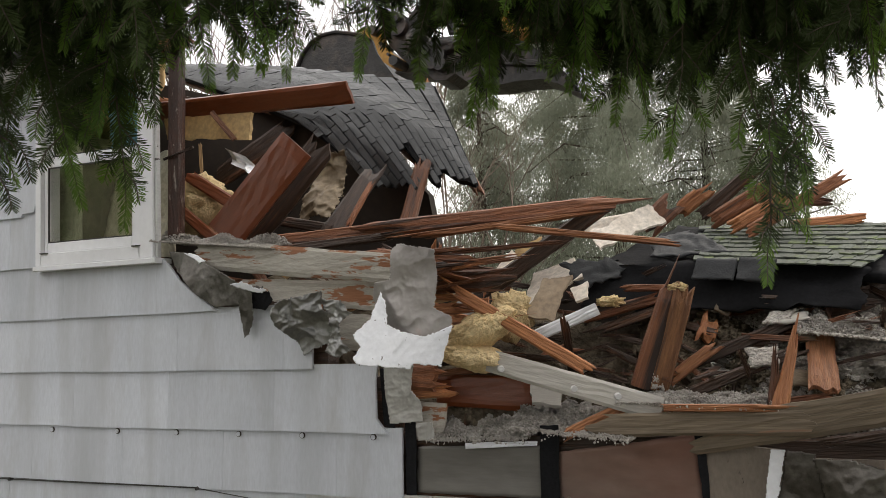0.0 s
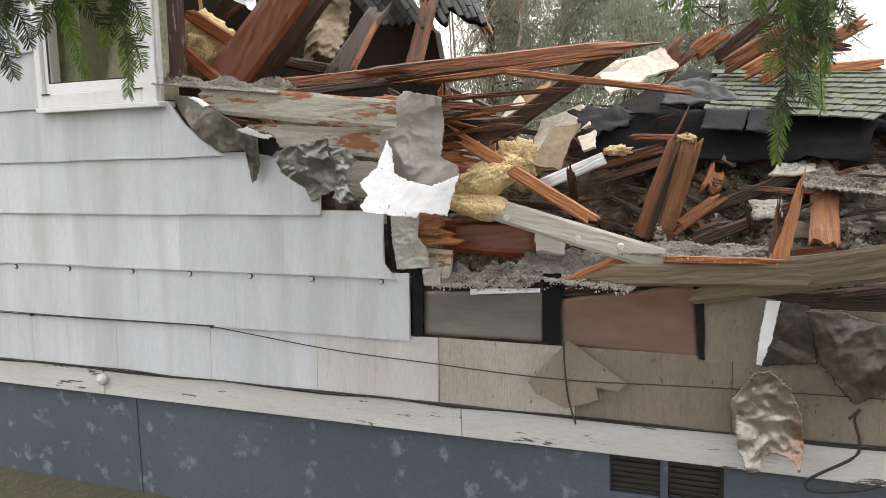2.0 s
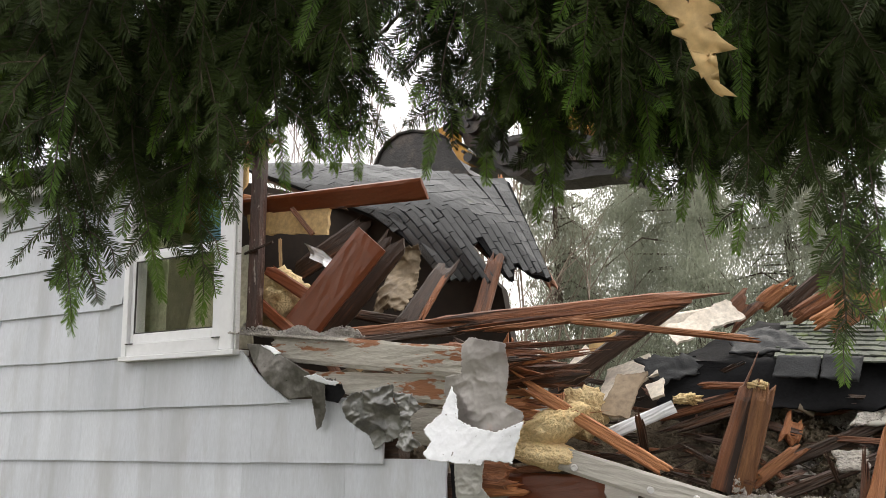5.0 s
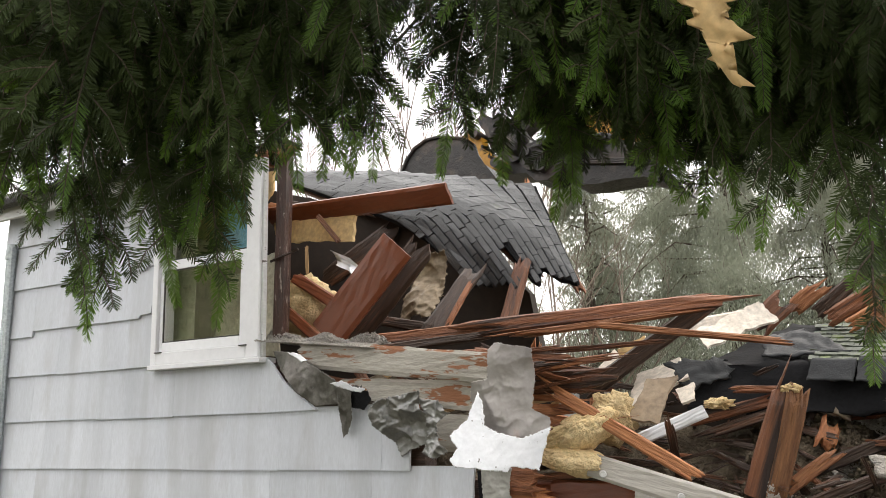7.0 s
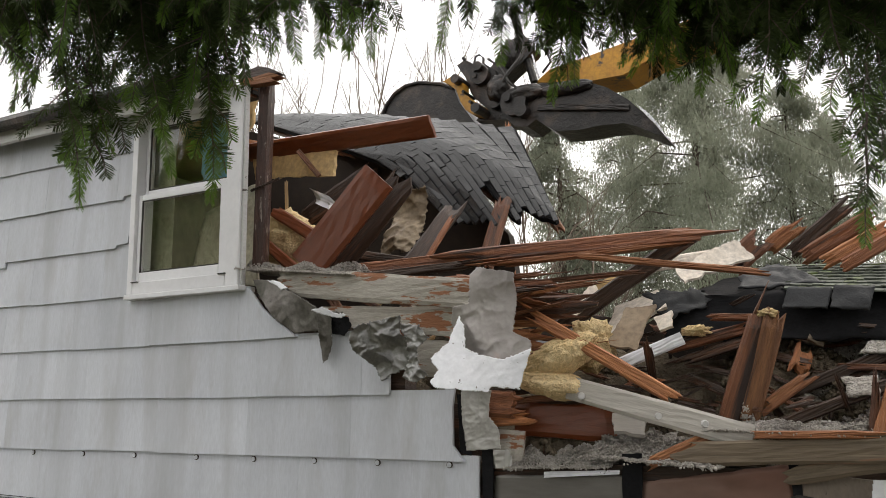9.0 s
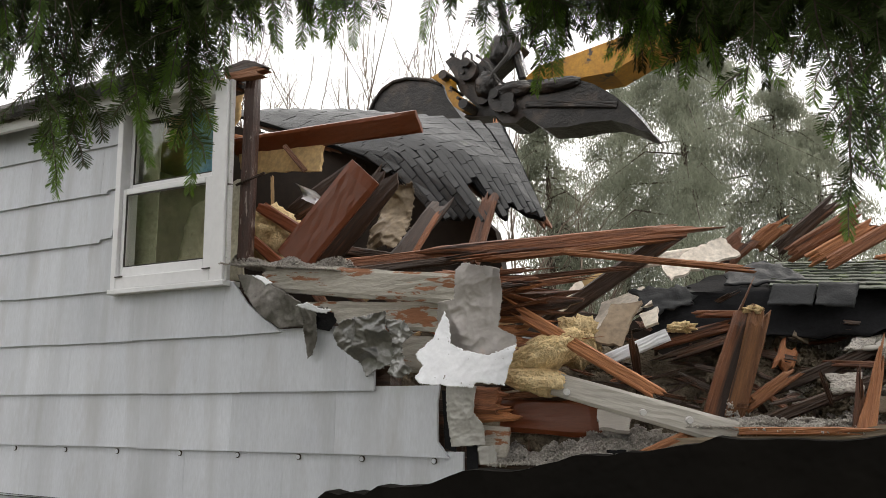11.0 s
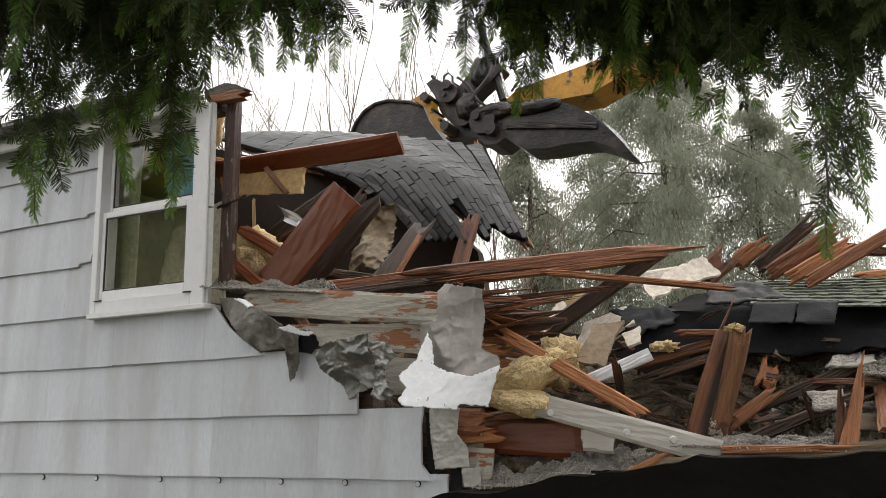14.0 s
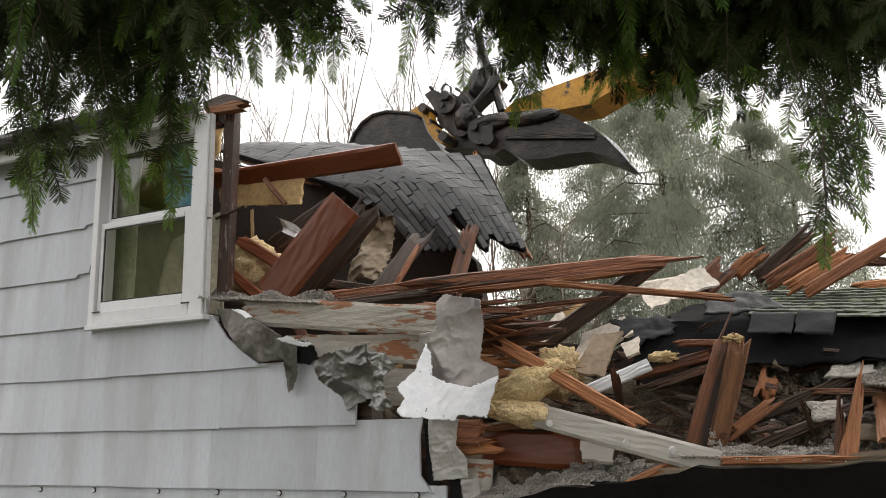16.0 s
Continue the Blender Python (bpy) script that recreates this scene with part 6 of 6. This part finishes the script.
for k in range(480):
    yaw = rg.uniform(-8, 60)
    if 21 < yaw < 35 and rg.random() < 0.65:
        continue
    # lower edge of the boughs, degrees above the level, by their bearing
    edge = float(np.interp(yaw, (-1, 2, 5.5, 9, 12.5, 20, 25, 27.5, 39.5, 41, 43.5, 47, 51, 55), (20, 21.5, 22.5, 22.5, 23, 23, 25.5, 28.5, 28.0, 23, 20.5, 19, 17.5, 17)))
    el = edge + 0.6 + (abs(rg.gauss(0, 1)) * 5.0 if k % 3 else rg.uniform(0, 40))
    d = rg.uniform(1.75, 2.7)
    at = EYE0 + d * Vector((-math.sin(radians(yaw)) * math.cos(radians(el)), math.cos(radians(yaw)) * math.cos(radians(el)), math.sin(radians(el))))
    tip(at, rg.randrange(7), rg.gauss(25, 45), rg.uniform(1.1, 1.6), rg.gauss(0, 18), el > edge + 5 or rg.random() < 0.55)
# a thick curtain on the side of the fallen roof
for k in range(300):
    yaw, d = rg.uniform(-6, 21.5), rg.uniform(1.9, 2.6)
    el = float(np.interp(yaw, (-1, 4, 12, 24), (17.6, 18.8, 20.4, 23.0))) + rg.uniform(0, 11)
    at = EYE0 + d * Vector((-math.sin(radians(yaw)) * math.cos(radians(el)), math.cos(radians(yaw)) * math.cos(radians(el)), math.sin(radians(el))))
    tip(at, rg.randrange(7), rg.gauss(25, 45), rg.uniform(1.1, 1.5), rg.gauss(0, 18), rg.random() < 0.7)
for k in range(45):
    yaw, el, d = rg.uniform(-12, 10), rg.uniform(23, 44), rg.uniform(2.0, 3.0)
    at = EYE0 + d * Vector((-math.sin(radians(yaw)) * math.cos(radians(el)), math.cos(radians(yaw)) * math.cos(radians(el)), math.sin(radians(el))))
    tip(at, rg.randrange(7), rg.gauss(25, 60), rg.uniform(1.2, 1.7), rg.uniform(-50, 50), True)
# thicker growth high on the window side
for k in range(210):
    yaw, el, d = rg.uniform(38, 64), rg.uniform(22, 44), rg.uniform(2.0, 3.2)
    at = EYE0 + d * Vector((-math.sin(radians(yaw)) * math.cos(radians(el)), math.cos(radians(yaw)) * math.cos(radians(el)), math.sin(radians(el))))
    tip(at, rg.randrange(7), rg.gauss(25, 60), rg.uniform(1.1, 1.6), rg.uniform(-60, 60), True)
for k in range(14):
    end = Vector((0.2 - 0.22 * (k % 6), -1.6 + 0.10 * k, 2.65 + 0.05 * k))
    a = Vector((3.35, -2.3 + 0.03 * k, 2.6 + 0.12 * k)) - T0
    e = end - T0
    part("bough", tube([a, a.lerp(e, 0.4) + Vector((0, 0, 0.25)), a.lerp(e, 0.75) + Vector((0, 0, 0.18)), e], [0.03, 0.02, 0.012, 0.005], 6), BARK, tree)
# Unseen sprays overhead, added to shade the boughs below.
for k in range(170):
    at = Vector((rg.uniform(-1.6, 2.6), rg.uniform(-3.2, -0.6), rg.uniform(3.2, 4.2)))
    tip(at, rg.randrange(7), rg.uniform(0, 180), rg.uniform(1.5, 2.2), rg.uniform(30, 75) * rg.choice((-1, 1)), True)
# unseen sprays over and behind the path, added to block sky light
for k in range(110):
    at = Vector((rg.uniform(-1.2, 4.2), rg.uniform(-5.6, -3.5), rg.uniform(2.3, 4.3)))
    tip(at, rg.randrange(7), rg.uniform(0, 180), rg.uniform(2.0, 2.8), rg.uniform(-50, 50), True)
sheet("insulation_scrap", [(1.295, -1.946, 2.414), (1.374, -1.918, 2.392), (1.37, -1.873, 2.249), (1.338, -1.887, 2.272)], CREAM, "torn tan insulation scrap caught in the conifer", "insulation", 16, 20, 0.02, 0.05, 0.006, 9)

# ---- far trees ----
def conifer(at, high, wide, seed, label, count=2600, leaf_mat=None, clump=0.036):
    rng = random.Random(seed)
    top = thing("conifer_tree", at, label, "tree", "trees behind the house")
    part("trunk", tube([(0, 0, -0.3), (0, 0, high * 0.5), (0, 0, high)], [high * 0.02, high * 0.012, 0.01], 8), BARK, top)
    leaf, limb = bmesh.new(), bmesh.new()
    n = int(high * 9)
    for i in range(n):
        f = (i + rng.random()) / n
        z = high * (0.10 + 0.9 * f)
        reach = wide * (1 - f) ** 0.55 * rng.uniform(0.5, 1.12) + 0.15
        a = rng.uniform(0, 2 * math.pi)
        d = Vector((math.cos(a), math.sin(a), 0))
        p0 = Vector((0, 0, z))
        mid = p0 + d * reach * 0.5 + Vector((0, 0, 0.06 * reach))
        p1 = p0 + d * reach + Vector((0, 0, -0.30 * reach))
        tube([p0, mid, p1], [0.03, 0.02, 0.006], 3, limb)
        for k in range(int(count / n)):
            u = rng.random() ** 0.5
            p = p0.lerp(mid, u * 2) if u < 0.5 else mid.lerp(p1, u * 2 - 1)
            p = p + Vector((rng.gauss(0, 0.15), rng.gauss(0, 0.15), -abs(rng.gauss(0, 0.19)) + rng.gauss(0, 0.05))) * (0.6 + 0.5 * reach)
            s = clump * rng.uniform(0.54, 1.46)
            w = Vector((rng.gauss(0, 1), rng.gauss(0, 1), rng.gauss(0, 0.4))).normalized()
            h = Vector((rng.gauss(0, 0.35), rng.gauss(0, 0.35), -1)).normalized()
            vs = [leaf.verts.new(q) for q in (p - w * s * 0.2, p + w * s * 0.3 + h * s * 0.6, p + h * s * 1.9, p - w * s * 0.35 + h * s * 0.8)]
            leaf.faces.new(vs)
    tagged(part("limb_mass", limb, BARK, top), kind="stuff")
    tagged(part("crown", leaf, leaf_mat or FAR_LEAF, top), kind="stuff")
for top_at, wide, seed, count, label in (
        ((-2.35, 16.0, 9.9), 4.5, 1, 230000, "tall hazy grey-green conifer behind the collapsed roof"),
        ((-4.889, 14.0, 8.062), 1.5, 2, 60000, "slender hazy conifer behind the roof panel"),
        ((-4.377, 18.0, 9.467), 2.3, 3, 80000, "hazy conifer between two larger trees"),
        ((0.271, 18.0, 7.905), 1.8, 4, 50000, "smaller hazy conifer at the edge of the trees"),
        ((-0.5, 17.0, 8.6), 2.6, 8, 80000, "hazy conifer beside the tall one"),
        ((-6.595, 20.0, 8.065), 2.4, 5, 22000, "low distant conifer with haze in its leaf colour"),
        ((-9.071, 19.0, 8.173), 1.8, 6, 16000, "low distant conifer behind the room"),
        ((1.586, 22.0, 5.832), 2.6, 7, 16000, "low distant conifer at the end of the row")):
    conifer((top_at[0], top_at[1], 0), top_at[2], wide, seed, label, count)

# Unseen trees added so that the window glass mirrors something dark.
for k in range(5):
    conifer((-13.0 + 6.0 * k, -19.0 - 1.2 * (k % 3), 0), 6.0 + 0.9 * (k % 4), 2.4, 30 + k, "unseen dark conifer added far across the near yard", 7000, NEEDLE_TIP, 0.22)

# More unseen trees, added where the lower pane's reflection points.
for k, at in enumerate(((-9.0, -7.5, 0), (-12.0, -10.5, 0), (-11.0, -14.0, 0), (-15.0, -11.5, 0))):
    conifer(at, 6.5 + 0.8 * (k % 3), 2.3, 50 + k, "unseen dark conifer added at the side of the near yard", 7000, NEEDLE_TIP, 0.22)

def bare_tree(at, high, seed, label):
    rng = random.Random(seed)
    top = thing("bare_tree", at, label, "tree", "bare trees behind the house")
    wood, fine = bmesh.new(), bmesh.new()
    def grow(p, d, length, rad, level):
        pts, q = [p], d.copy()
        for i in range(4):
            q = (q + Vector((rng.gauss(0, 0.09), rng.gauss(0, 0.09), 0.05))).normalized()
            pts.append(pts[-1] + q * length / 4)
        tube(pts, [rad, rad * 0.85, rad * 0.7, rad * 0.55, rad * 0.35], 4 if level else 6, wood if level < 2 else fine)
        if level < 4:
            for k in range(5 if level < 2 else 3):
                i = rng.randrange(1, 5)
                e = (q + Vector((rng.gauss(0, 0.5), rng.gauss(0, 0.5), rng.uniform(-0.1, 0.5)))).normalized()
                grow(pts[i], e, length * rng.uniform(0.4, 0.65), rad * 0.5, level + 1)
    grow(Vector((0, 0, 0)), Vector((0, 0, 1)), high * 0.55, 0.05, 0)
    part("trunk", wood, TWIG, top)
    tagged(part("twig_mass", fine, TWIG, top), kind="stuff")
for k, top_at in enumerate(((-11.844, 12.5, 10.989), (-11.544, 13.0, 11.436), (-10.207, 12.2, 10.064), (-10.196, 13.2, 11.055), (-8.98, 12.4, 10.018), (-8.911, 13.4, 10.696), (-7.725, 12.6, 9.961),
        (-6.924, 12.2, 9.092), (-6.773, 13.0, 9.635), (-5.679, 12.0, 8.254), (-4.78, 11.6, 6.762), (-4.178, 11.8, 5.921))):
    bare_tree((top_at[0], top_at[1], 0), top_at[2] * 1.12, 60 + k, "thin bare winter tree behind the house")
